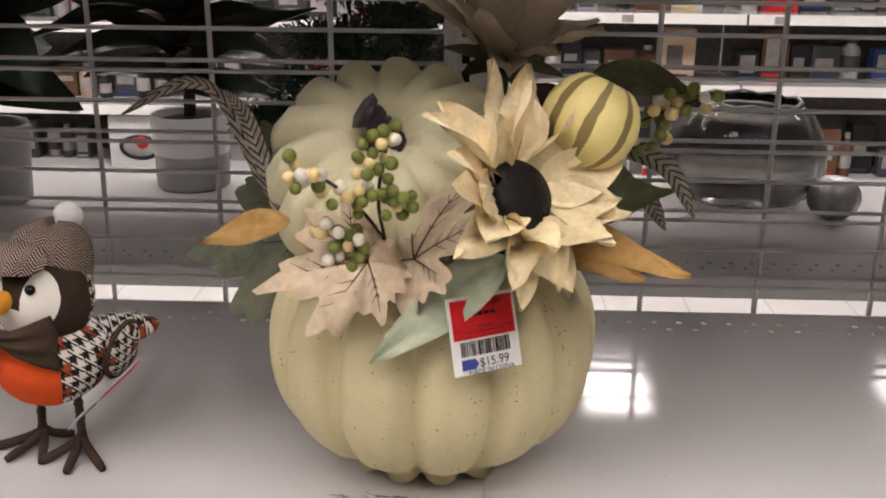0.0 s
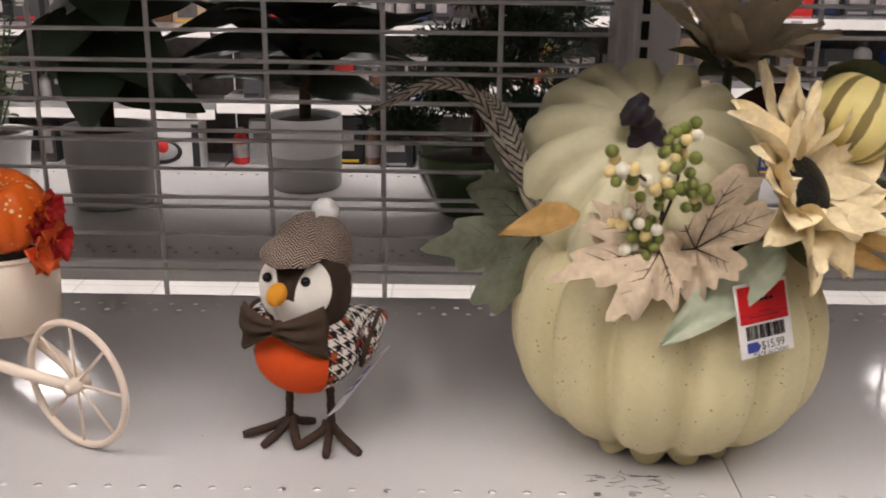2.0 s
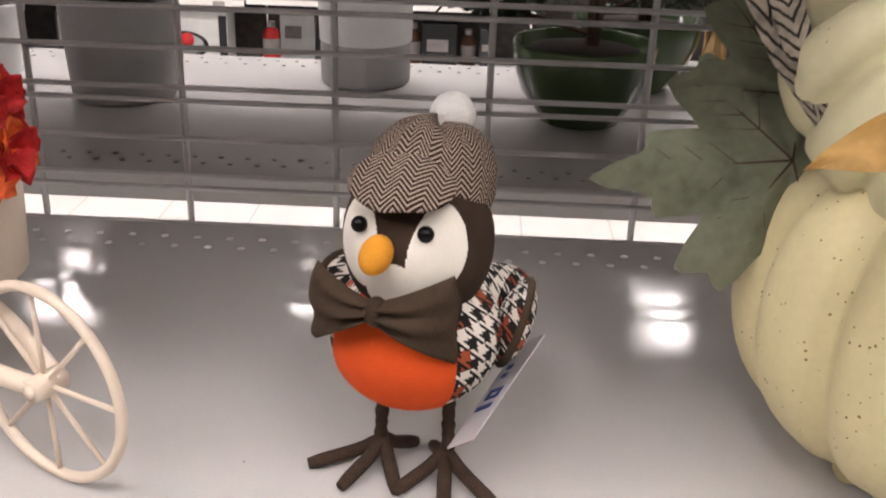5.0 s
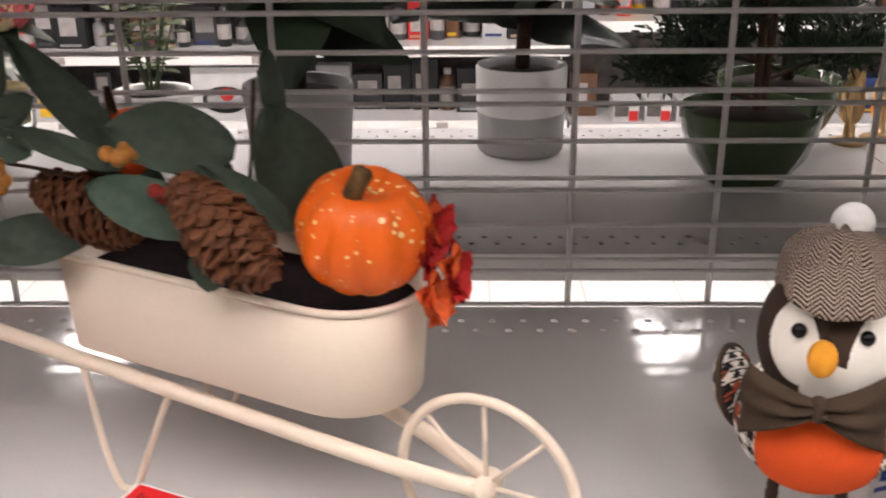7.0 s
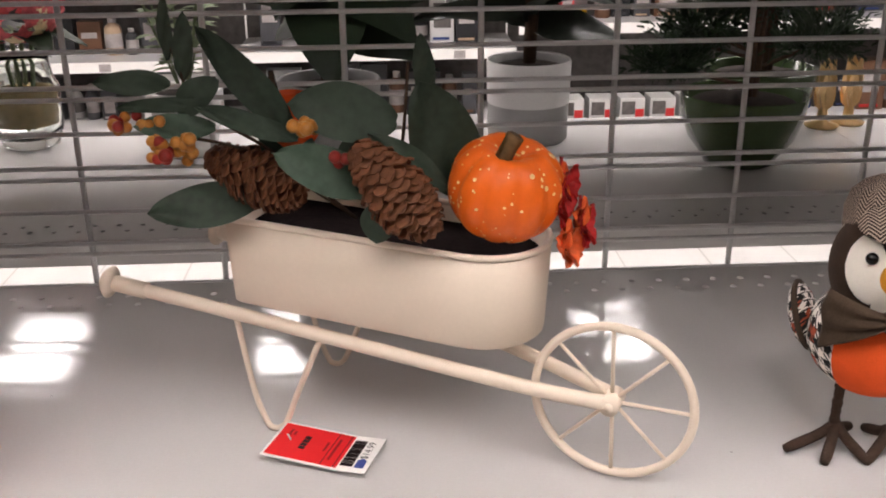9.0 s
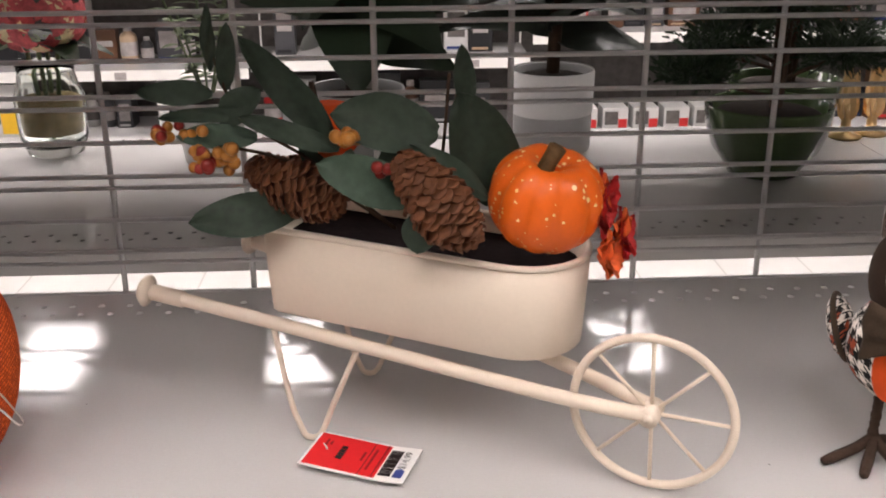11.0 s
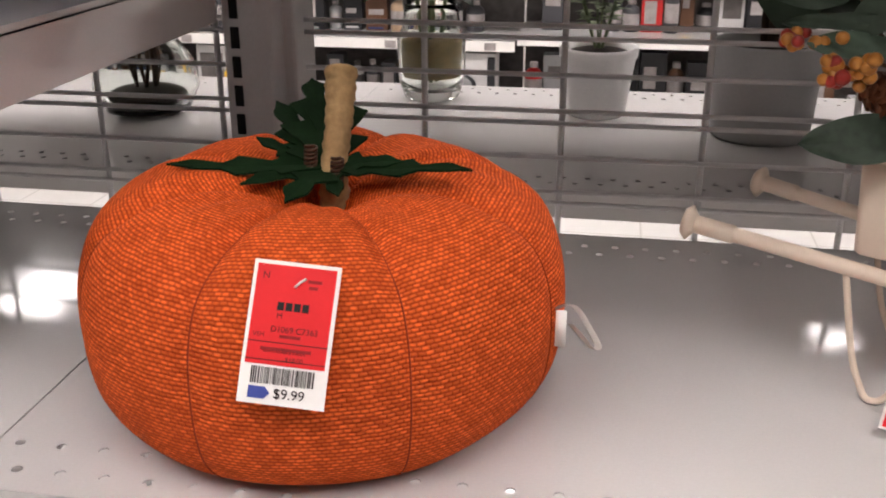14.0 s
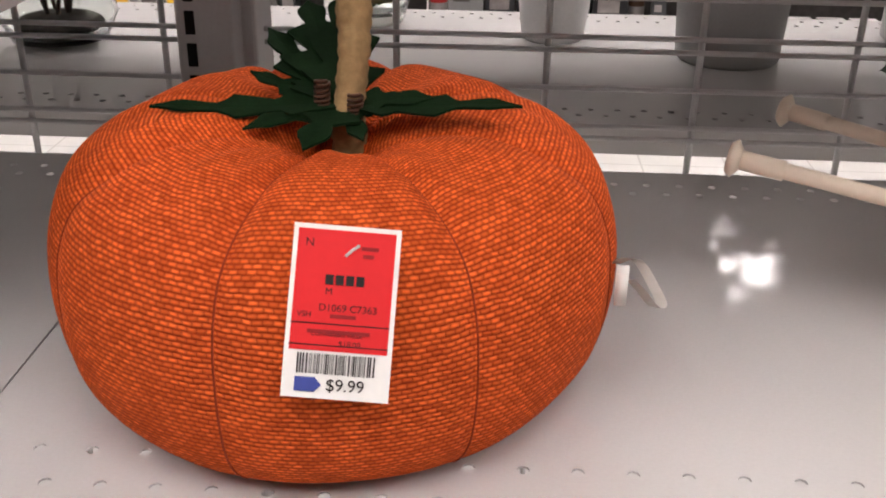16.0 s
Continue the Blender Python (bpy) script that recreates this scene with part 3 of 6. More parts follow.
def upright(x):
    """A slotted steel post."""
    th = thing("shelf_upright", pose(x, BACK, 0), "grey steel gondola upright with a column of slots", "upright", "uprights")
    part("post", box(bmesh.new(), -0.022, 0.022, -0.062, 0.062, 0, 2.0, 0.003), M_UPRIGHT, th, smooth=False)
    part("channel", box(bmesh.new(), -0.033, 0.033, -0.03, 0.03, 0, 1.998, 0.003), M_UPRIGHT, th, smooth=False)
    # thin black plates on the post paint the shade in its slots
    slot = box(bmesh.new(), -0.0038, 0.0038, -0.0006, 0.0006, -0.0092, 0.0092)
    first = None
    for k in range(24):
        for sx in (-0.0105,):
            for sy in (-0.0625, 0.0625):
                if first is None:
                    first = part("slot", slot, M_HOLE_SHADE, th, "slot with its shade painted dark", smooth=False)
                    ob = first
                else:
                    ob = new("slot", first.data)
                    ob.parent = th
                ob.location = (sx, sy, 0.9565 + 0.0254 * k)


for ux in (SEAM_L - 1.207 + 0.02, SEAM_L + 0.021, SEAM_R - 0.012, SEAM_R + 1.207):
    upright(ux)


def wire_panel(x0, x1, first):
    """Welded wire back: verticals 127 mm apart, horizontals in a repeating single and double rhythm."""
    th = thing("wire_panel", pose((x0 + x1) / 2, BACK, 0.5), "grey welded wire back panel between the shelves", "wire panel", "wire panels")
    ox = (x0 + x1) / 2
    x = first
    while x < x1 - 0.005:
        part("upright_wire", tube(bmesh.new(), ((x - ox, 0.0035, 0.1), (x - ox, 0.0035, 1.0)), 0.0029, 8), M_WIRE, th)
        x += 0.1262
    z = 1.0225 - 0.0759 * 5 - 0.5
    while z < 1.0:
        for dz in (0.0, 0.0322, 0.0432):
            part("cross_wire", tube(bmesh.new(), ((x0 - ox, -0.001, z + dz), (x1 - ox, -0.001, z + dz)), 0.0023, 8), M_WIRE, th)
        z += 0.0759


wire_panel(SEAM_L + 0.045, SEAM_R - 0.04, -0.033 - 0.1262 * 8)
wire_panel(SEAM_L - 1.16, SEAM_L - 0.012, -1.114 - 0.1262 * 8)
wire_panel(SEAM_R + 0.02, SEAM_R + 1.17, 0.178)


# ---- price tickets ----
def ticket(base, w, h, red_from, fold, price, label, group="price tickets", extra=()):
    """A hanging price ticket: origin at its top middle, face along -y, growing down z. fold: degrees that the white foot kicks out."""
    th = thing("price_tag", base, label, "price tag", group)
    cut = -h * red_from
    bm = box(bmesh.new(), -w / 2, w / 2, -0.0003, 0.0003, cut, 0.0, 0.0)
    top = part("ticket_card", bm, M_TAG_WHITE, th, smooth=False)
    part("red_field", box(bmesh.new(), -w / 2 + w * 0.045, w / 2 - w * 0.045, -0.0007, -0.0004, cut, -w * 0.045), M_TAG_RED, th, "red printed field", smooth=False)
    foot = part("foot", box(bmesh.new(), -w / 2, w / 2, -0.0003, 0.0003, -(h + cut), 0.0), M_TAG_WHITE, th, "white ticket foot", smooth=False)
    foot.matrix_local = pose(0, 0, cut, fold, 0, 0)
    fh = h + cut
    face = lambda x, z: Matrix.Translation((x, -0.0011, z)) @ pose(0, 0, 0, 90, 0, 0)
    rnd = random.Random(5)
    bm = bmesh.new()
    x = -w * 0.37
    while x < w * 0.36:
        bw = rnd.choice((0.004, 0.008, 0.013)) * w
        box(bm, x, x + bw, -0.0009, -0.0005, -fh * 0.48, -fh * 0.06)
        x += bw + rnd.choice((0.008, 0.012, 0.02)) * w
    part("barcode", bm, M_INK, foot, smooth=False)["kind"] = "stuff"
    bm = box(bmesh.new(), -w * 0.38, -w * 0.2, -0.0009, -0.0005, -fh * 0.86, -fh * 0.56)
    a = [bm.verts.new(p) for p in ((-w * 0.2, -0.0008, -fh * 0.54), (-w * 0.2, -0.0008, -fh * 0.88), (-w * 0.13, -0.0008, -fh * 0.71))]
    bm.faces.new(a)
    part("blue_arrow", bm, M_INK_BLUE, foot, smooth=False)
    words(price, fh * 0.36, M_INK, foot, face(w * 0.09, -fh * 0.71), "price_print")
    hr = -cut
    bm = bmesh.new()
    for k in range(4):
        x = -w * 0.17 + k * w * 0.095
        box(bm, x, x + w * 0.075, -0.0011, -0.0008, cut * 0.475, cut * 0.395)
    part("shop_mark", bm, M_INK, th, "plain black bars", smooth=False)
    for zz in (0.785, 0.955):
        part("perforation", box(bmesh.new(), -w * 0.46, w * 0.46, -0.0010, -0.0008, cut * (zz + 0.006), cut * (zz - 0.003)), M_INK, th, "fine black tear line", smooth=False)
    for zz, xa, xb in ((0.17, 0.14, 0.3), (0.23, 0.16, 0.26), (0.72, -0.1, 0.14), (0.845, -0.3, 0.28)):
        part("fine_print", box(bmesh.new(), w * xa, w * xb, -0.0011, -0.0008, cut * (zz + 0.018), cut * (zz - 0.012)), M_INK_DIM, th, smooth=False)
    pin = tube(bmesh.new(), ((w * 0.0, -0.0012, cut * 0.24), (w * 0.06, -0.0022, cut * 0.19), (w * 0.12, -0.0014, cut * 0.15)), w * 0.014, 6)
    part("fastener", pin, M_LABEL, th, "clear white plastic fastener")
    for text, size, x, zz in extra:
        words(text, size * w, M_INK, th, face(x * w, cut * zz), "ticket_print")
    return th, foot, face, fh


# ---- white pumpkin arrangement ----
def white_pumpkin():
    th = thing("pumpkin_centerpiece", pose(0.088, 0.766, Z), "cream foam pumpkin with lid raised over silk flowers and berries", "pumpkin decoration")
    prof = dome_profile(0.1225, 0.185, 0.078, 0.066, 30, 0.0, 2.35)
    prof = [p for p in prof if p[1] < 0.168] + [(0.078, 0.165), (0.075, 0.15)]
    bm = bmesh.new()
    sh = ribbed(13, 0.13, 2.2, 0.19, 0.006)

    def lobed(a, s):
        f, dz = sh(a, s)
        return f, (0.008 * (1 - abs(math.sin(13 * (a + 0.19) / 2))) if s < 0.3 else 0)
    lathe(bm, prof, 182, lobed, uv=1.0, close=False)
    part("pumpkin_body", bm, M_WHITE_PUMPKIN, th)
    # black ellipsoid stands in for the shade inside the hollow body
    part("inner_shade", _ball_bm((0, 0, 0.145), (0.08, 0.08, 0.024)), M_INNER_DARK, th, "black filler painting the shade of the hollow under the lid")
    lid_m = Matrix.Translation((-0.030, 0.003, 0.216)) @ pose(0, 0, 0, 45, -3, 0) @ Matrix.Scale(0.88, 4)
    bm = bmesh.new()
    lp = [(0.010, 0.052), (0.03, 0.061), (0.058, 0.060), (0.085, 0.046), (0.101, 0.02), (0.105, -0.006), (0.102, -0.018), (0.092, -0.02), (0.07, -0.01)]
    fine = []
    for a, b in zip(lp, lp[1:]):
        fine += [(a[0] + (b[0] - a[0]) * k / 4, a[1] + (b[1] - a[1]) * k / 4) for k in range(4)]
    fine.append(lp[-1])
    lid_sh = ribbed(14, 0.12, 2.0, 0.1, 0.008)

    def lid_shape(a, s):
        f, _ = lid_sh(a, s)
        g = (1 - abs(math.sin(14 * (a + 0.1) / 2))) ** 1.5
        return f, -0.017 * g * math.sin(math.pi * min(1, s * 1.2)) + 0.012 * (math.sin(3 * a) * 0.5) * s
    lathe(bm, fine[::-1], 168, lid_shape, close=False)
    bmesh.ops.transform(bm, matrix=lid_m, verts=bm.verts)
    lid = part("lid", bm, M_LID, th, "ribbed cream lid")
    bm = bmesh.new()
    pts = smooth_path([lid_m @ Vector(p) for p in ((0, 0, 0.047), (-0.002, 0.002, 0.06), (-0.006, 0.005, 0.072), (-0.013, 0.007, 0.079))], 4)
    tube(bm, pts, [0.0175 - 0.0085 * min(1, i / 6) + 0.0012 * math.sin(1.7 * i) + (0.004 if i > 10 else 0) for i in range(len(pts))], 7)
    part("lid_stem", bm, M_STEM_DARK, lid, "twisted dark purple stem")

    def hang(name, bm, mt, label=""):
        return part(name, bm, mt, th, label)
    L = lambda x, y, z: Vector((x - 0.088, y - 0.766, z - Z))
    # sunflower facing the viewer
    c = L(0.144, 0.664, 1.198)
    face = Vector((0.58, -0.60, 0.55)).normalized()
    fr = aim(c, face.cross((0, 0, 1)), face)
    bm = bmesh.new()
    lathe(bm, [(0.0220, 0.0), (0.0230, 0.006), (0.020, 0.010), (0.011, 0.0125), (0.003, 0.013)], 32)
    bmesh.ops.transform(bm, matrix=fr, verts=bm.verts)
    hang("seed_disc", bm, M_SEED, "black glittering seed disc")
    rnd = random.Random(3)
    for ring, (n, ln, lift, r0) in enumerate(((12, 0.044, 0.50, 0.020), (13, 0.052, 0.08, 0.019))):
        for k in range(n):
            a = 2 * math.pi * (k + 0.5 * ring) / n + rnd.uniform(-0.18, 0.18)
            d = Vector((math.cos(a), math.sin(a), 0))
            up = Vector((0, 0, 1))
            grow = max(0.0, math.cos(a - 3.9))
            m = fr @ aim(d * r0, d + up * (lift + rnd.uniform(-0.15, 0.4) - 0.15 * grow), up + d.cross(up) * rnd.uniform(-0.5, 0.5))
            bm = leaf(bmesh.new(), (ln + 0.026 * grow) * rnd.uniform(0.85, 1.12), 0.031 * rnd.uniform(0.85, 1.2), rnd.uniform(-0.25, 0.3), rnd.uniform(0.1, 0.8), m, 0.85, 12, 6, rnd.uniform(0.5, 1.6), k, 0.75)
            hang("petal", bm, M_PETAL)
    # second flower behind, seen from its back
    c2 = L(0.14, 0.845, 1.262)
    face2 = Vector((0.1, -0.35, 0.9)).normalized()
    fr2 = aim(c2, face2.cross((0, 1, 0)), face2)
    # darker copy of the cream petal, with this flower's shade in its colour
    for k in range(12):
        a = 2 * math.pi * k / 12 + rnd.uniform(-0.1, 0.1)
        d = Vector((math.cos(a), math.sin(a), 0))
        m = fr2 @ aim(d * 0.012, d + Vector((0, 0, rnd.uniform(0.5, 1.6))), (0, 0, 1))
        hang("petal", leaf(bmesh.new(), 0.07 * rnd.uniform(0.85, 1.15), 0.03, 0.1, 0.4, m, 0.9, 8, 4, 0.8, k), M_PETAL_SHADED)
    for k in range(7):
        a = 2 * math.pi * k / 7
        d = Vector((math.cos(a), math.sin(a), 0))
        m = fr2 @ aim(d * 0.006 - Vector((0, 0, 0.008)), d + Vector((0, 0, 0.25)), (0, 0, 1))
        hang("sepal", leaf(bmesh.new(), 0.045, 0.022, 0.1, 0.3, m, 0.9, 6, 4), M_OLIVE_LEAF)
    hang("flower_stalk", tube(bmesh.new(), smooth_path((L(0.12, 0.80, 1.14), L(0.135, 0.83, 1.21), c2), 5), 0.004, 6), M_OLIVE_LEAF)
    # maple leaves
    for at, along, fc, size, mt, seed, curl in (
            ((0.060, 0.652, 1.158), (-0.92, -0.36, 0.08), (-0.1, -0.72, 0.66), 0.062, M_MAPLE, 1, 0.55),
            ((0.078, 0.662, 1.148), (0.38, 0.42, 0.80), (-0.82, -0.55, 0.15), 0.074, M_MAPLE, 2, 0.25),
            ((0.045, 0.668, 1.160), (-0.7, -0.05, 0.55), (-0.3, -1, 0.3), 0.036, M_MAPLE, 3, 0.2),
            ((-0.005, 0.78, 1.13), (-1, 0.1, -0.12), (-0.2, -0.8, 0.5), 0.09, M_GREY_MAPLE, 4, 0.25),
            ((-0.005, 0.80, 1.15), (-0.6, 0.2, 0.7), (-0.3, -1, 0.3), 0.07, M_GREY_MAPLE, 5, 0.2)):
        m = aim(L(*at), along, fc)
        bm = bmesh.new()
        dirs = lobed_leaf(bm, size, m, 5, curl, seed)
        lf = hang("maple_leaf", bm, mt)
        bm = bmesh.new()
        veins(bm, size, m, dirs, 0.0006, curl)
        part("vein", bm, M_VEIN, lf)
    # long leaves
    for at, along, fc, ln, wd, mt, bend in (
            ((0.002, 0.669, 1.179), (-1, -0.30, -0.20), (0, -0.7, 0.7), 0.058, 0.022, M_GOLD_LEAF, 0.05),
            ((0.15, 0.70, 1.165), (1, -0.35, -0.12), (0.1, -0.6, 0.8), 0.112, 0.034, M_GOLD_LEAF, 0.05),
            ((0.155, 0.72, 1.15), (1, -0.1, -0.22), (0, -0.6, 0.8), 0.085, 0.03, M_GOLD_LEAF, 0.1),
            ((0.13, 0.695, 1.17), (0.5, -0.55, -0.3), (0.3, -0.6, 0.7), 0.05, 0.03, M_OLIVE_LEAF, 0.2),
            ((0.12, 0.70, 1.165), (-0.5, -0.5, -0.05), (0, -0.6, 0.8), 0.05, 0.024, M_OLIVE_LEAF, 0.2),
            ((0.138, 0.662, 1.160), (-0.72, -0.22, -0.56), (-0.3, -0.92, 0.25), 0.108, 0.034, M_SAGE, 0.0),
            ((0.16, 0.74, 1.16), (0.9, 0.2, 0.25), (0, -0.7, 0.7), 0.11, 0.04, M_OLIVE_LEAF, 0.2),
            ((0.17, 0.76, 1.20), (0.9, 0.3, -0.2), (0, -0.7, 0.7), 0.09, 0.035, M_OLIVE_LEAF, 0.2),
            ((0.20, 0.80, 1.25), (0.9, 0.0, 0.05), (0, -0.6, 0.8), 0.09, 0.035, M_OLIVE_LEAF, 0.3),
            ((0.13, 0.80, 1.22), (0.8, -0.3, 0.3), (0, -0.6, 0.8), 0.09, 0.04, M_VEIN, 0.3)):
        hang("long_leaf", leaf(bmesh.new(), ln, wd, bend, 0.35, aim(L(*at), along, fc), 0.9, 10, 6, 0.6, ln * 900), mt)
    # berries
    def spray(centres, count, spread, seed, r):
        rr = random.Random(seed)
        done = []
        while len(done) < count:
            for _ in range(60):
                c0 = Vector(rr.choice(centres))
                p = c0 + Vector((rr.gauss(0, 1), rr.gauss(0, 0.6), rr.gauss(0, 1))) * spread
                if all((p - o).length > 1.55 * r for o in done):
                    break
            done.append(p)
            mt = rr.choices((M_BERRY_GREEN, M_BERRY_YEL, M_BERRY_WHITE), (5, 2.4, 1.3))[0]
            hang("berry", _ball_bm(L(p.x, p.y, p.z - 0.004), r * rr.uniform(0.85, 1.12), 16, 10), mt)
    spray([(0.0135, 0.617, 1.227), (0.020, 0.620, 1.224), (0.029, 0.625, 1.219), (0.040, 0.632, 1.210), (0.046, 0.634, 1.218), (0.052, 0.638, 1.226), (0.058, 0.645, 1.234), (0.066, 0.650, 1.240), (0.064, 0.647, 1.228), (0.062, 0.643, 1.214), (0.069, 0.645, 1.205), (0.052, 0.638, 1.205), (0.076, 0.650, 1.200)], 50, 0.0038, 11, 0.0041)
    spray([(0.030, 0.642, 1.186), (0.038, 0.645, 1.176), (0.044, 0.647, 1.169), (0.048, 0.648, 1.178), (0.041, 0.647, 1.164)], 21, 0.0042, 12, 0.0040)
    spray([(0.24, 0.78, 1.228), (0.257, 0.78, 1.234), (0.272, 0.78, 1.24)], 26, 0.007, 13, 0.0046)
    for pts in (((0.06, 0.69, 1.16), (0.052, 0.648, 1.19), (0.036, 0.632, 1.212), (0.014, 0.620, 1.226)), ((0.06, 0.69, 1.16), (0.06, 0.650, 1.2), (0.066, 0.653, 1.236)), ((0.06, 0.69, 1.16), (0.043, 0.650, 1.168)), ((0.17, 0.78, 1.17), (0.23, 0.78, 1.22), (0.275, 0.78, 1.24))):
        hang("twig", tube(bmesh.new(), smooth_path([L(*p) for p in pts], 4), 0.0012, 5), M_TWIG)
    # striped gourd
    bm = bmesh.new()
    lathe(bm, dome_profile(0.0325, 0.062, 0.004, 0.004, 22, 0.08, 2.1), 54, ribbed(8, 0.06, 2), uv=0)
    bmesh.ops.transform(bm, matrix=aim(L(0.193, 0.709, 1.240), (0.85, -0.15, -0.4), (0.42, 0.1, 0.88)) @ pose(0, 0, -0.034), verts=bm.verts)
    hang("striped_gourd", bm, M_GOURD, "small yellow gourd with olive stripes")
    # feathers
    for pts, wd in ((((-0.01, 0.745, 1.145), (-0.035, 0.76, 1.185), (-0.065, 0.78, 1.235), (-0.10, 0.80, 1.243), (-0.15, 0.81, 1.217))  , 0.010),
                    (((0.0, 0.745, 1.14), (-0.03, 0.755, 1.19), (-0.045, 0.765, 1.225), (-0.062, 0.775, 1.243)), 0.012),
                    (((0.17, 0.78, 1.19), (0.22, 0.80, 1.2), (0.262, 0.80, 1.185), (0.285, 0.80, 1.147)), 0.015),
                    (((0.16, 0.77, 1.18), (0.21, 0.79, 1.18), (0.245, 0.79, 1.165), (0.262, 0.79, 1.14)), 0.015)):
        path = smooth_path([L(*p) for p in pts], 8)
        bm = bmesh.new()
        layer = bm.loops.layers.uv.verify()
        n = len(path)
        rows = []
        for i, p in enumerate(path):
            d = (path[min(i + 1, n - 1)] - path[max(i - 1, 0)]).normalized()
            side = d.cross(Vector((0, 1, 0.3))).normalized()
            t = i / (n - 1)
            hw = wd / 2 * min(1, t * 4) * (1 - t ** 5) + 0.001
            rows.append([(bm.verts.new(p + side * hw * q + Vector((0, -0.002 * (1 - abs(q)), 0))), t, q) for q in (-1, 0, 1)])
        for a, b in zip(rows, rows[1:]):
            for k in (0, 1):
                quad = (a[k], b[k], b[k + 1], a[k + 1])
                f = bm.faces.new([v[0] for v in quad])
                for lp, v in zip(f.loops, quad):
                    lp[layer].uv = (v[1], v[2])
        hang("feather", bm, M_FEATHER, "barred pheasant feather")


def _ball_bm(c, r, u=24, v=14, rot=None):
    bm = bmesh.new()
    ball(bm, c, r, u, v, rot)
    return bm


white_pumpkin()
_t, _foot, _face, _fh = ticket(corner_frame((0.1225, 0.654, 1.1375), (0.044, 0.026, -0.001), (-0.016, 0.008, 0.045)), 0.049, 0.049, 0.55, 0, "$15.99", "red and white price ticket hanging on the cream pumpkin")
words("MADE IN CHINA", 0.0045, M_INK, _foot, _face(0.002, -_fh * 0.95), "origin_print")


# ---- robin figure ----
def robin():
    """A felt bird in a tweed cap, one mesh with its cloths as materials."""
    bm = bmesh.new()
    uvl = bm.loops.layers.uv.verify()

    def paint(faces, k):
        for f in faces:
            f.material_index = k

    def wrap_uv(faces, sx=1.0, mode="xz"):
        for f in faces:
            for lp in f.loops:
                c = lp.vert.co
                lp[uvl].uv = (math.atan2(c.x, -c.y) * 0.036, c.z) if mode == "cyl" else (c.y + 0.4 * c.x, c.z)
    def sheet(n0):
        bm.faces.ensure_lookup_table()
        return bm.faces[n0:]

    # stuffed body: orange bib in front, houndstooth coat round the rest
    c = Vector((-0.001, 0.005, 0.0790))
    fs = ball(bm, c, (0.0415, 0.0425, 0.0362), 150, 90)
    wrap_uv(fs, mode="cyl")
    for f in fs:
        m = f.calc_center_median() - c
        phi = math.atan2(m.x, -m.y)
        f.material_index = 1 if abs(phi) < 0.80 - 6.0 * max(0.0, m.z - 0.012) else 4
    for v in {v for f in fs if f.material_index == 1 for v in f.verts}:
        v.co += (v.co - c).normalized() * 0.0007
    # head with flush white face patches
    c = Vector((0, 0.003, 0.128))
    fs = ball(bm, c, (0.0352, 0.034, 0.041), 340, 240)
    for f in fs:
        m = f.calc_center_median()
        phi = math.atan2(m.x - c.x, -(m.y - c.y))
        white = (phi / 0.44) ** 2 + ((m.z - 0.113) / 0.016) ** 2 < 1
        for sx in (-1, 1):
            white = white or ((sx * phi - 0.60 - 5.0 * (m.z - 0.1365)) / 0.40) ** 2 + ((m.z - 0.1345) / 0.0205) ** 2 < 1
        f.material_index = 2 if white and abs(phi) < 1.6 else 4 if abs(phi) > 1.75 else 0
        if f.material_index == 4:
            wrap_uv((f,), mode="cyl")
    for v in {v for f in fs if f.material_index == 2 for v in f.verts}:
        v.co += (v.co - c).normalized() * 0.0006
    for sx in (-1, 1):
        paint(ball(bm, (sx * 0.0152 - 0.0018, -0.0268, 0.1432), 0.0038, 16, 12), 3)
    paint(ball(bm, (-0.0058, -0.0355, 0.1340), (0.0070, 0.0100, 0.0080), 20, 14, Euler((0.4, 0, -0.1))), 5)
    # cap crown and peak
    cap = lathe(bmesh.new(), [(0.0305, -0.014), (0.0325, -0.004), (0.0318, 0.008), (0.0278, 0.0185), (0.0200, 0.0252), (0.0105, 0.0286), (0.002, 0.0295)], 64, lambda a, s: (1 + 0.02 * math.sin(5 * a + 1) * s + 0.010 * math.sin(9 * a), 0.0022 * math.sin(4 * a + 2) + 0.0012 * math.sin(7 * a)))
    cap_uv = cap.loops.layers.uv.verify()
    cm = pose(0.0015, 0.0125, 0.1530, -22, 0, 0) @ Matrix.Scale(0.94, 4)
    twin = {v: bm.verts.new(cm @ v.co) for v in cap.verts}
    for q in cap.faces:
        f = bm.faces.new([twin[v] for v in q.verts])
        f.material_index = 6
        for lp, lq in zip(f.loops, q.loops):
            lp[uvl].uv = lq[cap_uv].uv
    cap.free()
    pk = ball(bm, (-0.001, -0.0238, 0.1638), (0.0248, 0.0155, 0.0046), 48, 20, Euler((0.62, 0, 0)))
    paint(pk, 6)
    for q in pk:
        for lp in q.loops:
            co = lp.vert.co
            lp[uvl].uv = (co.x + 0.004, co.z * 0.8 + co.y * 0.8)
    for v in {v for q in pk for v in q.verts}:
        v.co.y += 9.0 * v.co.x ** 2
        v.co.z -= 5.0 * v.co.x ** 2 - 0.0006 * math.sin(260 * v.co.x)
    paint(ball(bm, (0.006, 0.030, 0.180), 0.0108, 24, 16), 7)
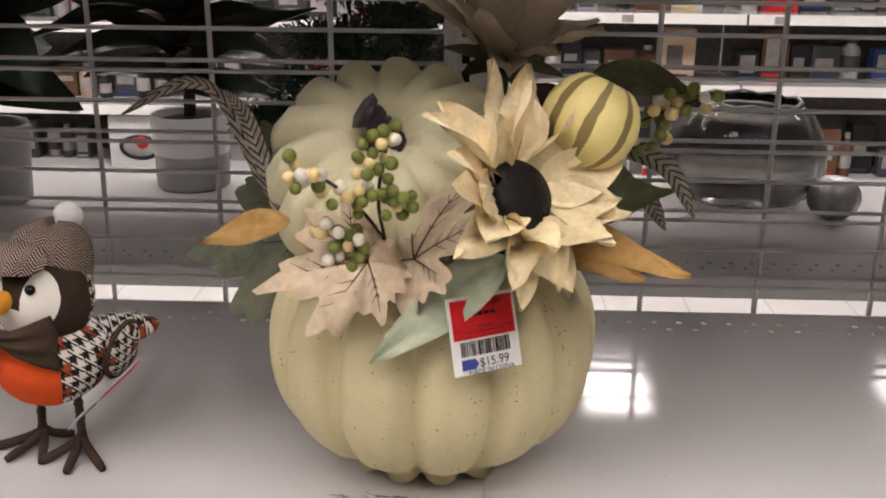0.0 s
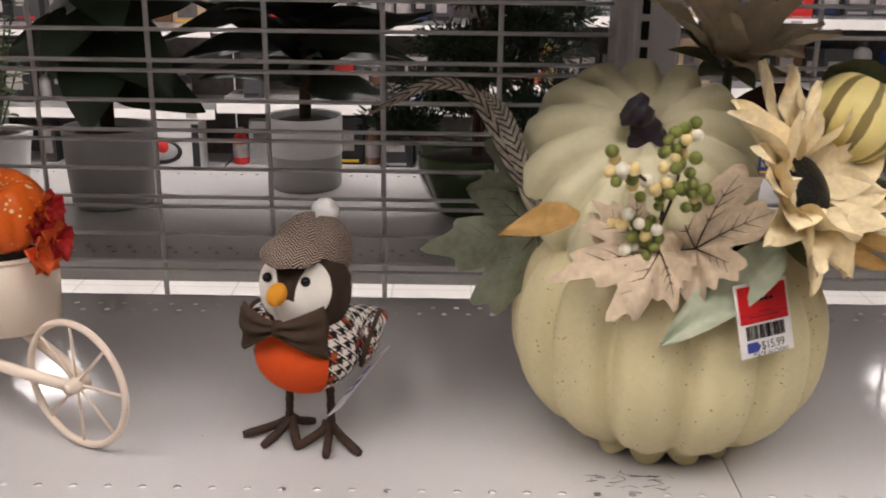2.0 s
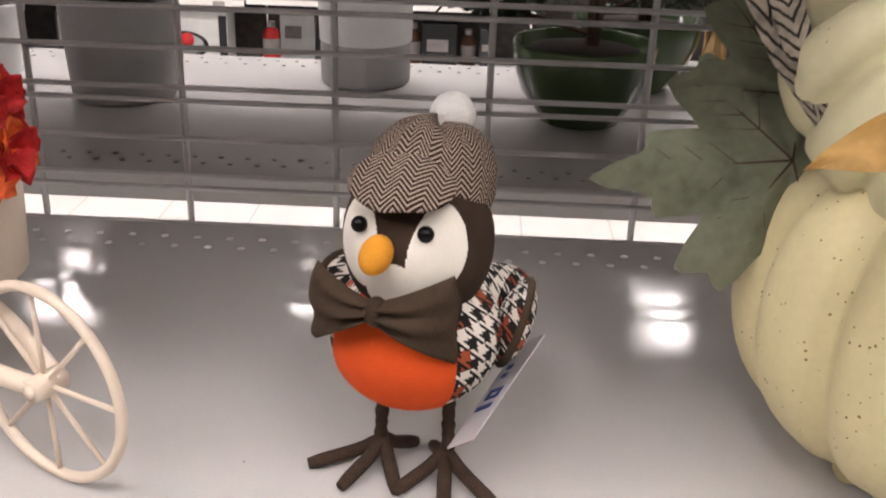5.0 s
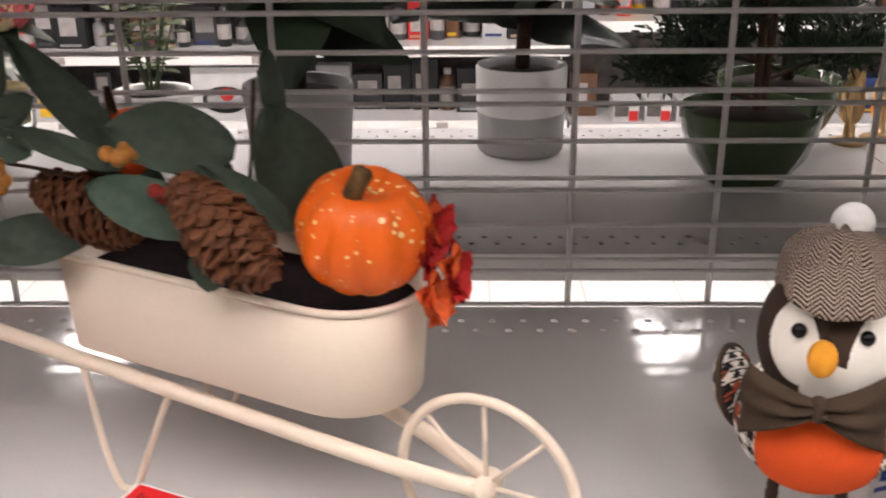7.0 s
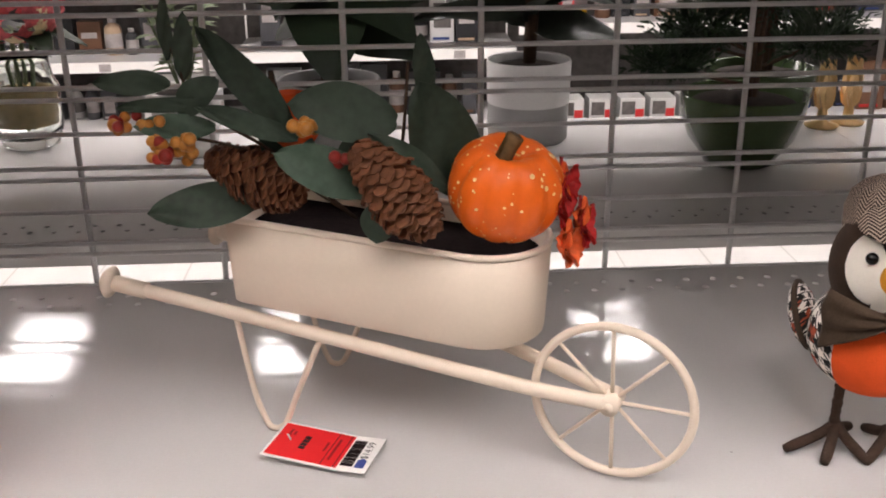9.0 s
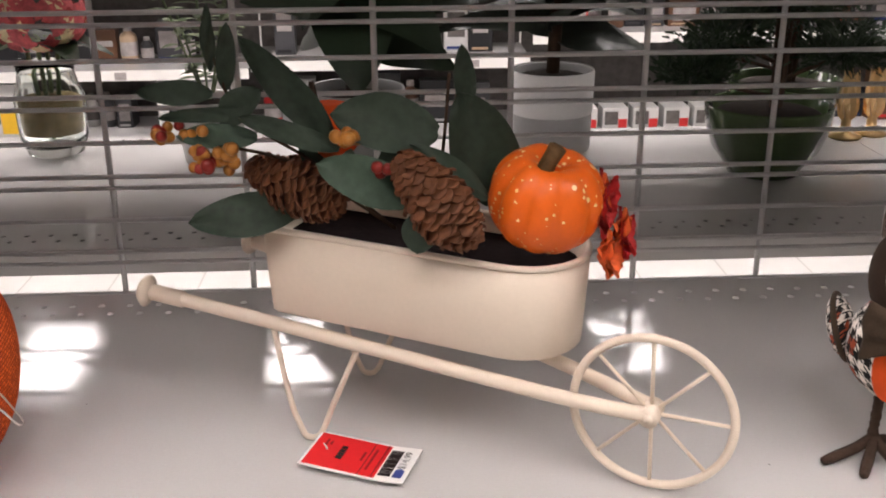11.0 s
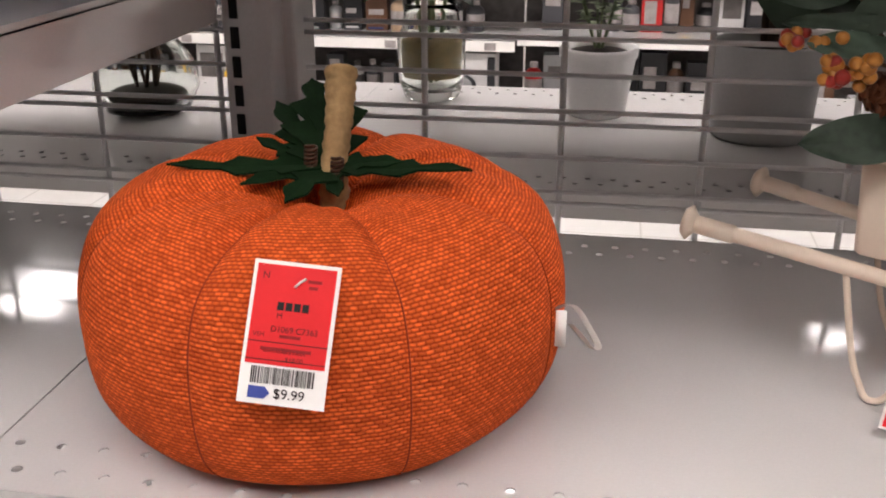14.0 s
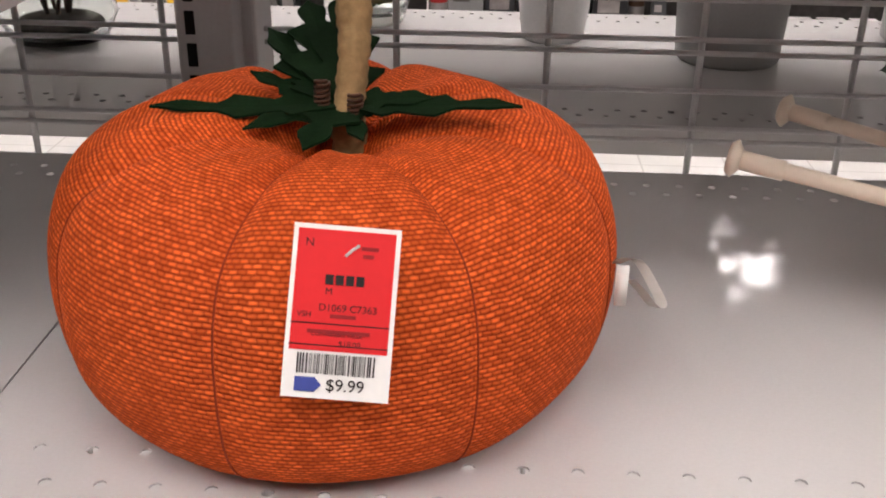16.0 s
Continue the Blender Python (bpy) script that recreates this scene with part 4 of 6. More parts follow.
    # bow tie: two pleated fans drawn in at a knot
    for sx in (-1, 1):
        nf = len(bm.faces)
        N, K = 12, 18
        grids = []
        for back in (0, 1):
            grid = []
            for i in range(N + 1):
                t = i / N
                hh = 0.0046 + (0.0172 if sx > 0 else 0.0156) * t ** 1.05
                row = []
                for k in range(K + 1):
                    q = -1 + 2 * k / K
                    ln = 0.0345 - 0.0035 * abs(q) ** 3 - 0.002 * (1 - q * q) + 0.001 * math.sin(5 * q)
                    edge = math.sqrt(max(0.0, 1 - q ** 4))
                    puff = (0.0035 + 0.0052 * math.sin(math.pi * min(1.0, 0.12 + 0.88 * t)) ** 0.8) * edge
                    pleat = 0.0030 * math.cos(8.2 * q + 0.6 * sx) * (1 - 0.65 * t) * edge
                    y = 0.011 * t * t + (0.0015 * edge if back else -puff - pleat)
                    row.append(bm.verts.new((-0.0055 + sx * (0.002 + ln * t), -0.0365 + y, 0.1085 + hh * q + (0.0008 * sx - 0.0055) * t)))
                grid.append(row)
            grids.append(grid)
        fr, bk = grids
        def quad(*v):
            bm.faces.new(v if sx > 0 else v[::-1])
        for i in range(N):
            for k in range(K):
                quad(fr[i][k], fr[i + 1][k], fr[i + 1][k + 1], fr[i][k + 1])
                quad(bk[i][k], bk[i][k + 1], bk[i + 1][k + 1], bk[i + 1][k])
            quad(fr[i][0], bk[i][0], bk[i + 1][0], fr[i + 1][0])
            quad(fr[i][K], fr[i + 1][K], bk[i + 1][K], bk[i][K])
        for k in range(K):
            quad(fr[N][k], bk[N][k], bk[N][k + 1], fr[N][k + 1])
        paint(sheet(nf), 8)
    paint(ball(bm, (-0.0045, -0.0385, 0.1085), (0.0056, 0.0062, 0.0070), 16, 12), 8)
    # wings with a piped edge, and the tail
    for sx in (-1, 1):
        wc, wt = (sx * 0.0415, 0.030, 0.0790), Euler((-0.50, 0.30 * sx, 0.20 * sx))
        w = ball(bm, wc, (0.0085, 0.032, 0.0215), 32, 20, wt)
        paint(w, 4)
        for f in w:
            for lp in f.loops:
                lp[uvl].uv = (lp.vert.co.y + 0.6 * sx * lp.vert.co.x, lp.vert.co.z + 0.8 * sx * lp.vert.co.x)
        nf = len(bm.faces)
        wm = Matrix.Translation(wc) @ wt.to_matrix().to_4x4()
        tube(bm, [wm @ Vector((0, 0.0325 * math.cos(a), 0.022 * math.sin(a))) for a in [2 * math.pi * k / 28 for k in range(28)]], 0.0020, 6, closed=True)
        paint(sheet(nf), 8)
    w = ball(bm, (0.016, 0.056, 0.081), (0.0175, 0.040, 0.010), 28, 18, Euler((-0.15, 0.25, -0.45)))
    paint(w, 4)
    for q in w:
        for lp in q.loops:
            lp[uvl].uv = (lp.vert.co.x, lp.vert.co.y)
    # legs and toes
    for sx in (-1, 1):
        n = len(bm.faces)
        ax, ay = sx * 0.0165, 0.004
        tube(bm, smooth_path(((ax, ay, 0.062), (ax + sx * 0.001, ay, 0.035), (ax + sx * 0.0015, ay - 0.001, 0.008)), 12), [0.0033 + 0.0004 * math.sin(2.3 * i) + 0.0002 * math.sin(5.1 * i) for i in range(25)], 10)
        for dx, dy in ((sx * 0.033, -0.021), (sx * 0.010, -0.033), (-sx * 0.017, -0.027), (-sx * 0.012, 0.017)):
            tube(bm, smooth_path(((ax, ay, 0.014), (ax + dx * 0.35, ay + dy * 0.35, 0.0085), (ax + dx, ay + dy, 0.0036)), 4), [0.0036, 0.0037, 0.0037, 0.0036, 0.0036, 0.0036, 0.0036, 0.0035, 0.0028], 8)
        bm.faces.ensure_lookup_table()
        paint(bm.faces[n:], 9)
    return solo("robin_figurine", bm, (M_BROWN_FELT, M_BELLY, M_FACE, M_EYE, M_HOUND, M_BEAK, M_CAP, M_POM, M_BOW, M_LEG), pose(-0.194, 0.735, Z, 0, 0, -15.7), "felt robin ornament in tweed cap and brown bow tie", "figurine")


robin()
_t = thing("price_tag", aim((-0.1648, 0.6967, 1.0165), (0.47, 0.79, 0.36), (0.727, -0.125, -0.675)), "translucent white price ticket hanging behind the robin", "price tag", "price tickets")
part("ticket_card", box(bmesh.new(), 0.0, 0.070, -0.022, 0.002, -0.0003, 0.0003), M_TAG_FILM, _t, smooth=False)
part("red_field", box(bmesh.new(), 0.030, 0.068, -0.020, 0.0, 0.0004, 0.0007), M_TAG_RED, _t, "red printed field", smooth=False)
bm = bmesh.new()
for a, b in ((0.008, 0.010), (0.011, 0.0118), (0.013, 0.016), (0.0175, 0.0185), (0.020, 0.023), (0.0245, 0.0255)):
    box(bm, a, b, -0.019, -0.008, 0.0004, 0.0007)
part("barcode", bm, M_INK, _t, smooth=False)["kind"] = "stuff"
bm = bmesh.new()
for a, b, c, d in ((0.022, 0.025, -0.018, -0.004), (0.029, 0.031, -0.016, -0.004), (0.034, 0.036, -0.016, -0.004), (0.031, 0.034, -0.016, -0.013), (0.031, 0.034, -0.007, -0.004), (0.044, 0.047, -0.015, -0.010), (0.050, 0.053, -0.015, -0.010)):
    box(bm, a, b, c, d, -0.0007, -0.0004)
part("back_print", bm, M_INK_BLUE, _t, "blue print bars", smooth=False)


# ---- wheelbarrow planter ----
def wheelbarrow():
    base = Vector((-0.5, 0.79, Z))
    th = thing("wheelbarrow_planter", pose(*base), "cream painted metal wheelbarrow planter filled with autumn foliage", "planter")
    L = lambda x, y, z: Vector((x, y, z)) - base
    ax, pp = Vector((0.927, -0.375, 0)), Vector((0.375, 0.927, 0))
    c0 = L(-0.505, 0.800, 0)
    c0.z = 0

    def oval(half, r, z, n=14):
        pts = []
        for sgn in (1, -1):
            for k in range(n + 1):
                a = -math.pi / 2 + math.pi * k / n + (0 if sgn > 0 else math.pi)
                pw = 1.0 if sgn > 0 else 0.14   # flat, with tight corners, at the handle end
                u = sgn * half + r * (1.0 if sgn > 0 else 0.52) * math.copysign(abs(math.cos(a)) ** pw, math.cos(a))
                v = r * math.copysign(abs(math.sin(a)) ** pw, math.sin(a))
                pts.append(c0 + ax * u + pp * v + Vector((0, 0, z(u))))
        return pts
    top = lambda s: 1.1168 - Z - 0.048 * s
    low = lambda s: 1.057 - Z - 0.065 * s
    bm = bmesh.new()
    rings = []
    for h, r, f in ((0.0655, 0.0415, 0.0), (0.0665, 0.0430, 0.03), (0.0675, 0.0438, 0.5), (0.0685, 0.0445, 1.0), (0.067, 0.043, 1.0), (0.064, 0.04, 0.5)):
        z = lambda s, f=f: low(s) + (top(s) - low(s)) * f
        rings.append([bm.verts.new(p) for p in oval(h, r, z)])
    for a, b in zip(rings, rings[1:]):
        for k in range(len(a)):
            bm.faces.new((a[k], a[(k + 1) % len(a)], b[(k + 1) % len(a)], b[k]))
    bm.faces.new(rings[0][::-1])
    part("tub", bm, M_CREAM, th)
    part("rim", tube(bmesh.new(), oval(0.068, 0.044, lambda s: top(s) + 0.0006), 0.0022, 8, closed=True), M_CREAM, th)
    # near-black filling, its colour carrying the shade inside the tub
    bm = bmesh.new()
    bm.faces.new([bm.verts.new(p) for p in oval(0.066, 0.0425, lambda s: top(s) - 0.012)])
    part("filling", bm, M_INNER_DARK, th, "dark filling with the tub's inner shade in its colour", smooth=False)
    # two shafts from the grips to the axle
    hub = L(-0.3665, 0.7135, 1.0245)
    for nm, pts in (("near", (L(-0.693, 0.834, 1.0625), L(-0.61, 0.802, 1.0525), L(-0.43, 0.730, 1.031), hub + Vector((0.002, -0.0055, 0)))),
                    ("far", (L(-0.636, 0.943, 1.058), L(-0.55, 0.880, 1.049), L(-0.42, 0.776, 1.0315), hub + Vector((0.002, 0.0075, 0))))):
        path = smooth_path(pts, 6)
        sh = part("shaft", tube(bmesh.new(), path, 0.0048, 12), M_CREAM, th)
        d = (path[1] - path[0]).normalized()
        bm = tube(bmesh.new(), (path[0] - d * 0.001, path[0] + d * 0.028), 0.0058, 14)
        tube(bm, (path[0] - d * 0.004, path[0] - d * 0.0005, path[0] + d * 0.0035), (0.0085, 0.0115, 0.006), 18)
        part("grip", bm, M_CREAM, sh)
    # legs of bent rod
    for o in (Vector((0, 0, 0)), pp * 0.098 - ax * 0.0):
        pts = [L(-0.604, 0.800, 1.052) + o, L(-0.595, 0.792, 1.0) + o, L(-0.588, 0.787, 0.979) + o, L(-0.583, 0.784, 0.9725) + o, L(-0.574, 0.782, 0.976) + o, L(-0.564, 0.781, 1.0) + o, L(-0.545, 0.777, 1.045) + o]
        part("leg", tube(bmesh.new(), smooth_path(pts, 5), 0.0021, 8), M_CREAM, th)
    # wheel
    wd = Vector((0.885, -0.465, 0)).normalized()
    up = Vector((0, 0, 1))
    R = hub.z - 0.0048
    wheel = part("wheel", tube(bmesh.new(), [hub + R * (math.cos(a) * wd + math.sin(a) * up) for a in [2 * math.pi * k / 64 for k in range(64)]], 0.0028, 10, closed=True), M_CREAM, th)
    nrm = wd.cross(up)
    part("hub", tube(bmesh.new(), (hub - nrm * 0.009, hub + nrm * 0.009), 0.0062, 16), M_CREAM, wheel)
    part("axle_nut", tube(bmesh.new(), (hub - nrm * 0.011, hub + nrm * 0.011), 0.0032, 8), M_CREAM, wheel)
    for k in range(8):
        a = 2 * math.pi * (k + 0.04) / 8
        part("spoke", tube(bmesh.new(), (hub, hub + R * (math.cos(a) * wd + math.sin(a) * up)), 0.0013, 6), M_CREAM, wheel)
    # what grows in the tub
    bm = bmesh.new()
    lathe(bm, dome_profile(0.0355, 0.064, 0.005, 0.008, 26, 0.22, 2.1), 72, ribbed(10, 0.10, 1.8, 0.2, 0.01))
    bmesh.ops.transform(bm, matrix=Matrix.Translation(L(-0.433, 0.764, 1.118)) @ pose(0, 0, 0, 14, 8, 0), verts=bm.verts)
    mini = part("mini_pumpkin", bm, M_MINI, th, "small glossy orange pumpkin with pale flecks")
    pts = smooth_path((L(-0.4335, 0.742, 1.166), L(-0.431, 0.739, 1.175), L(-0.4255, 0.737, 1.186)), 4)
    part("mini_stem", tube(bmesh.new(), pts, [0.0072, 0.0062, 0.0056, 0.0052, 0.005, 0.005, 0.005, 0.0052, 0.0054], 6), M_MINI_STEM, mini)

    def cone(at, along, length, rad, seed):
        m = aim(L(*at), along, (0, -0.3, 1))
        co = part("pine_cone", _xf(_ball_bm((length / 2, 0, 0), (length / 2 * 0.9, rad * 0.62, rad * 0.62), 16, 12), m), M_CONE_CORE, th, "brown pine cone")
        rnd = random.Random(seed)
        bm = bmesh.new()
        n = 190
        for k in range(n):
            t = (k + 0.5) / n
            a = k * 2.39996 + rnd.uniform(-0.12, 0.12)
            r = rad * (math.sin(math.pi * (0.10 + 0.84 * t)) ** 0.75)
            d = Vector((0.62 + rnd.uniform(-0.15, 0.15), math.cos(a), math.sin(a)))
            p = Vector((length * t * 0.93, 0.42 * r * math.cos(a), 0.42 * r * math.sin(a)))
            sm = m @ aim(p, d, Vector((1, rnd.uniform(-0.2, 0.2), rnd.uniform(-0.2, 0.2))))
            ln, w = 0.68 * r * rnd.uniform(0.88, 1.14) + 0.0012, 0.0098 * (0.42 + 0.58 * r / rad)
            prof = ((0, 0.25, 0.0), (0.5, 0.5, 0.0), (0.88, 0.46, 0.0005), (1.0, 0.22, 0.0013))
            tp = [(bm.verts.new(sm @ Vector((ln * q, -w * h, z + 0.0004))), bm.verts.new(sm @ Vector((ln * q, 0, z + 0.0012))), bm.verts.new(sm @ Vector((ln * q, w * h, z + 0.0004)))) for q, h, z in prof]
            bt = [(bm.verts.new(sm @ Vector((ln * q, -w * h, z - 0.0005))), bm.verts.new(sm @ Vector((ln * q, w * h, z - 0.0005)))) for q, h, z in prof]
            for i in range(3):
                a1, b1, a2, b2 = tp[i], tp[i + 1], bt[i], bt[i + 1]
                bm.faces.new((a1[0], b1[0], b1[1], a1[1]))
                bm.faces.new((a1[1], b1[1], b1[2], a1[2]))
                bm.faces.new((a2[0], a2[1], b2[1], b2[0]))
                bm.faces.new((a1[0], a2[0], b2[0], b1[0]))
                bm.faces.new((a1[2], b1[2], b2[1], a2[1]))
            bm.faces.new((tp[3][0], bt[3][0], bt[3][1], tp[3][2], tp[3][1]))
        part("cone_scale_coat", bm, M_CONE, co, smooth=False)["kind"] = "stuff"

    cone((-0.518, 0.738, 1.183), (0.66, -0.10, -0.78), 0.072, 0.0195, 1)
    cone((-0.612, 0.795, 1.163), (0.9, -0.25, -0.36), 0.070, 0.0185, 2)
    # eucalyptus leaves: start, direction, facing, length, width
    for a, b, wd2, mt in (
            ((-0.556, 0.785, 1.178), (-0.606, 0.780, 1.242), 0.022, M_EUCA), ((-0.620, 0.790, 1.211), (-0.615, 0.780, 1.251), 0.012, M_EUCA),
            ((-0.628, 0.790, 1.223), (-0.627, 0.785, 1.261), 0.009, M_EUCA), ((-0.627, 0.785, 1.210), (-0.669, 0.778, 1.213), 0.016, M_EUCA),
            ((-0.606, 0.780, 1.199), (-0.658, 0.778, 1.198), 0.010, M_EUCA), ((-0.601, 0.775, 1.185), (-0.646, 0.768, 1.189), 0.016, M_EUCA_PALE),
            ((-0.552, 0.770, 1.178), (-0.608, 0.765, 1.200), 0.014, M_EUCA), ((-0.493, 0.765, 1.188), (-0.553, 0.757, 1.203), 0.036, M_EUCA),
            ((-0.507, 0.752, 1.152), (-0.561, 0.742, 1.177), 0.029, M_EUCA_PALE), ((-0.464, 0.757, 1.149), (-0.507, 0.752, 1.184), 0.018, M_EUCA),
            ((-0.452, 0.787, 1.136), (-0.477, 0.780, 1.206), 0.045, M_EUCA), ((-0.474, 0.785, 1.196), (-0.4775, 0.782, 1.236), 0.0135, M_EUCA),
            ((-0.580, 0.785, 1.136), (-0.643, 0.768, 1.135), 0.028, M_EUCA), ((-0.624, 0.780, 1.194), (-0.599, 0.778, 1.213), 0.021, M_EUCA),
            ((-0.503, 0.745, 1.146), (-0.507, 0.738, 1.123), 0.022, M_EUCA), ((-0.545, 0.80, 1.140), (-0.575, 0.795, 1.185), 0.032, M_EUCA),
            ((-0.520, 0.80, 1.130), (-0.510, 0.795, 1.180), 0.034, M_EUCA)):
        d = Vector(b) - Vector(a)
        ln = d.length * 1.04
        fc = Vector((0.12 * math.sin(ln * 900), -0.85, 0.45))
        part("eucalyptus_leaf", leaf(bmesh.new(), ln, wd2, 0.05, 0.2, aim(L(*a), d, fc), 1.25, 14, 6, 0.5, ln * 777, 0.62), mt, th)
    for pts in (((-0.52, 0.79, 1.12), (-0.57, 0.79, 1.165), (-0.612, 0.79, 1.195), (-0.627, 0.79, 1.235)), ((-0.52, 0.79, 1.12), (-0.58, 0.785, 1.165), (-0.62, 0.775, 1.18), (-0.645, 0.772, 1.186)), ((-0.5, 0.78, 1.12), (-0.49, 0.78, 1.17), (-0.485, 0.785, 1.22))):
        part("twig", tube(bmesh.new(), smooth_path([L(*p) for p in pts], 5), 0.0011, 5), M_TWIG, th)
    rnd = random.Random(8)
    for c, n, sp, red in (((-0.650, 0.770, 1.188), 13, 0.0048, 0.4), ((-0.638, 0.770, 1.178), 5, 0.004, 0.3), ((-0.6335, 0.768, 1.172), 9, 0.0042, 0.4), ((-0.6195, 0.768, 1.176), 12, 0.0046, 0.15), ((-0.549, 0.752, 1.189), 7, 0.0032, 0.0), ((-0.522, 0.745, 1.172), 5, 0.0042, 1.0)):
        for k in range(n):
            p = Vector(c) + Vector((rnd.gauss(0, 1.25), rnd.gauss(0, 0.8), rnd.gauss(0, 0.8))) * sp
            part("berry", _ball_bm(L(*p), rnd.uniform(0.0032, 0.0044), 14, 9), M_BERRY_RED if rnd.random() < red else M_BERRY_OR, th)
    bm = bmesh.new()
    lathe(bm, dome_profile(0.02, 0.04, 0.003, 0.003, 16, 0.1, 2.1), 36, ribbed(7, 0.07, 2))
    bmesh.ops.transform(bm, matrix=Matrix.Translation(L(-0.560, 0.812, 1.160)), verts=bm.verts)
    part("hidden_gourd", bm, M_BELLY, th, "rust orange gourd behind the leaves")
    part("gourd_stem", tube(bmesh.new(), (L(-0.568, 0.808, 1.190), L(-0.570, 0.808, 1.212)), (0.004, 0.002), 6), M_TWIG, th)
    for c, mt, seed in (((-0.401, 0.752, 1.140), M_RED_PETAL, 1), ((-0.398, 0.742, 1.116), M_ORANGE_PETAL, 2), ((-0.398, 0.762, 1.147), M_RED_PETAL, 3), ((-0.387, 0.752, 1.127), M_RED_PETAL, 4)):
        rr = random.Random(seed)
        fm = aim(L(*c), (0, 0.4, 1), (0.85, -0.5, 0.1))
        for k in range(14):
            a = 2.39996 * k
            d = Vector((math.cos(a), math.sin(a), 0.2 + 0.09 * (14 - k)))
            part("red_petal", leaf(bmesh.new(), 0.018 * rr.uniform(0.75, 1.1), 0.0165, 0.1, 0.5, fm @ aim((0, 0, 0), d, (0, 0, 1)), 0.62, 6, 4, 1.6, k, 0.45), mt if rr.random() < 0.8 else M_ORANGE_PETAL, th)


def _xf(bm, m):
    bmesh.ops.transform(bm, matrix=m, verts=bm.verts)
    return bm


wheelbarrow()
# ticket lying on the shelf in front of the planter
ticket(Matrix.Translation((-0.580, 0.7625, Z + 0.0075)) @ pose(0, 0, 0, -87, 0, 70), 0.041, 0.072, 0.72, -6, "$14.99", "red and white price ticket lying on the shelf")


# ---- orange fabric pumpkin ----
def orange_pumpkin():
    th = thing("fabric_pumpkin", pose(-0.9105, 0.753, Z), "stuffed orange burlap pumpkin with felt leaves and tan stem", "pumpkin cushion")
    prof = [(0.02, 0.003), (0.06, 0.0), (0.094, 0.0005), (0.112, 0.0040), (0.1265, 0.0145), (0.1365, 0.030), (0.1415, 0.051), (0.1425, 0.073), (0.1395, 0.094), (0.1310, 0.1145), (0.1165, 0.1280), (0.098, 0.1375), (0.079, 0.1415), (0.056, 0.1400), (0.038, 0.1345), (0.022, 0.126), (0.008, 0.113)]
    P = [(p.x, p.y) for p in smooth_path([(r, z, 0) for r, z in prof], 5)]
    n = 8

    def sh(a, s):
        """Eight stuffed panels: cornered at the seams below, puckered towards the stem above."""
        g = abs(math.sin(n * (a + 0.997) / 2))
        high = max(0.0, (s - 0.60) / 0.40)
        foot = max(0.0, 1 - s / 0.42)
        d = 0.016 + 0.11 * high
        fold = 0.055 * high ** 1.3 * math.sin(17 * a + 2 * math.sin(3 * a)) + 0.004 * math.sin(9 * a + 7 * s)
        f = 1 - d * (1 - g) ** 3 + foot * (0.045 - 0.06 * g) + fold + 0.010 * math.sin(2 * a + 0.5) + 0.007 * math.sin(3 * a)
        dz = -0.008 * (1 - g) ** 3 * max(0.0, min(1.0, (s - 0.5) * 5)) + 0.005 * math.sin(a - 0.4) * s + 0.05 * fold * (s > 0.6) + 0.0035 * math.sin(4 * a + 1) * high
        return f, dz
    bm = bmesh.new()
    lathe(bm, P, 240, sh)
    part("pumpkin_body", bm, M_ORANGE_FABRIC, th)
    # a dark line down each groove paints the shade along the stitching
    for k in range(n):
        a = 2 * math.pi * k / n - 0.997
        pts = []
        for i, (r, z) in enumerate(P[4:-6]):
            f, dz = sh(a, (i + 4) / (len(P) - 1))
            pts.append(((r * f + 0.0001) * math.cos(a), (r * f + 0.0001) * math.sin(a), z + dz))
        part("seam_shade_line", tube(bmesh.new(), pts, 0.0006, 5), M_SEAM_SHADOW, th)
    stem_pts = smooth_path(((0.006, 0.006, 0.112), (0.0065, 0.004, 0.140), (0.0085, 0.012, 0.168), (0.0065, 0.028, 0.194)), 14)
    n_st = len(stem_pts)
    bm = tube(bmesh.new(), stem_pts, [0.0098 - 0.0020 * math.sin(math.pi * i / (n_st - 1)) + 0.00045 * math.sin(i * 1.9) + 0.0003 * math.sin(i * 0.9 + 1) for i in range(n_st)], 14)
    part("stem", bm, M_STEM_TAN, th, "wrinkled tan stem")
    for q, turns in (((0.0105, -0.0065, 0.132), 8), ((-0.0065, -0.0005, 0.139), 7)):
        pts = [Vector(q) + Vector((0.0034 * math.cos(t), 0.0034 * math.sin(t) + 0.0001 * t, 0.00036 * t)) for t in [2 * math.pi * k / 10 for k in range(10 * turns)]]
        part("stem_coil", tube(bmesh.new(), pts, 0.0010, 5), M_STEM_STRIPE, th, "dark coiled tendril")
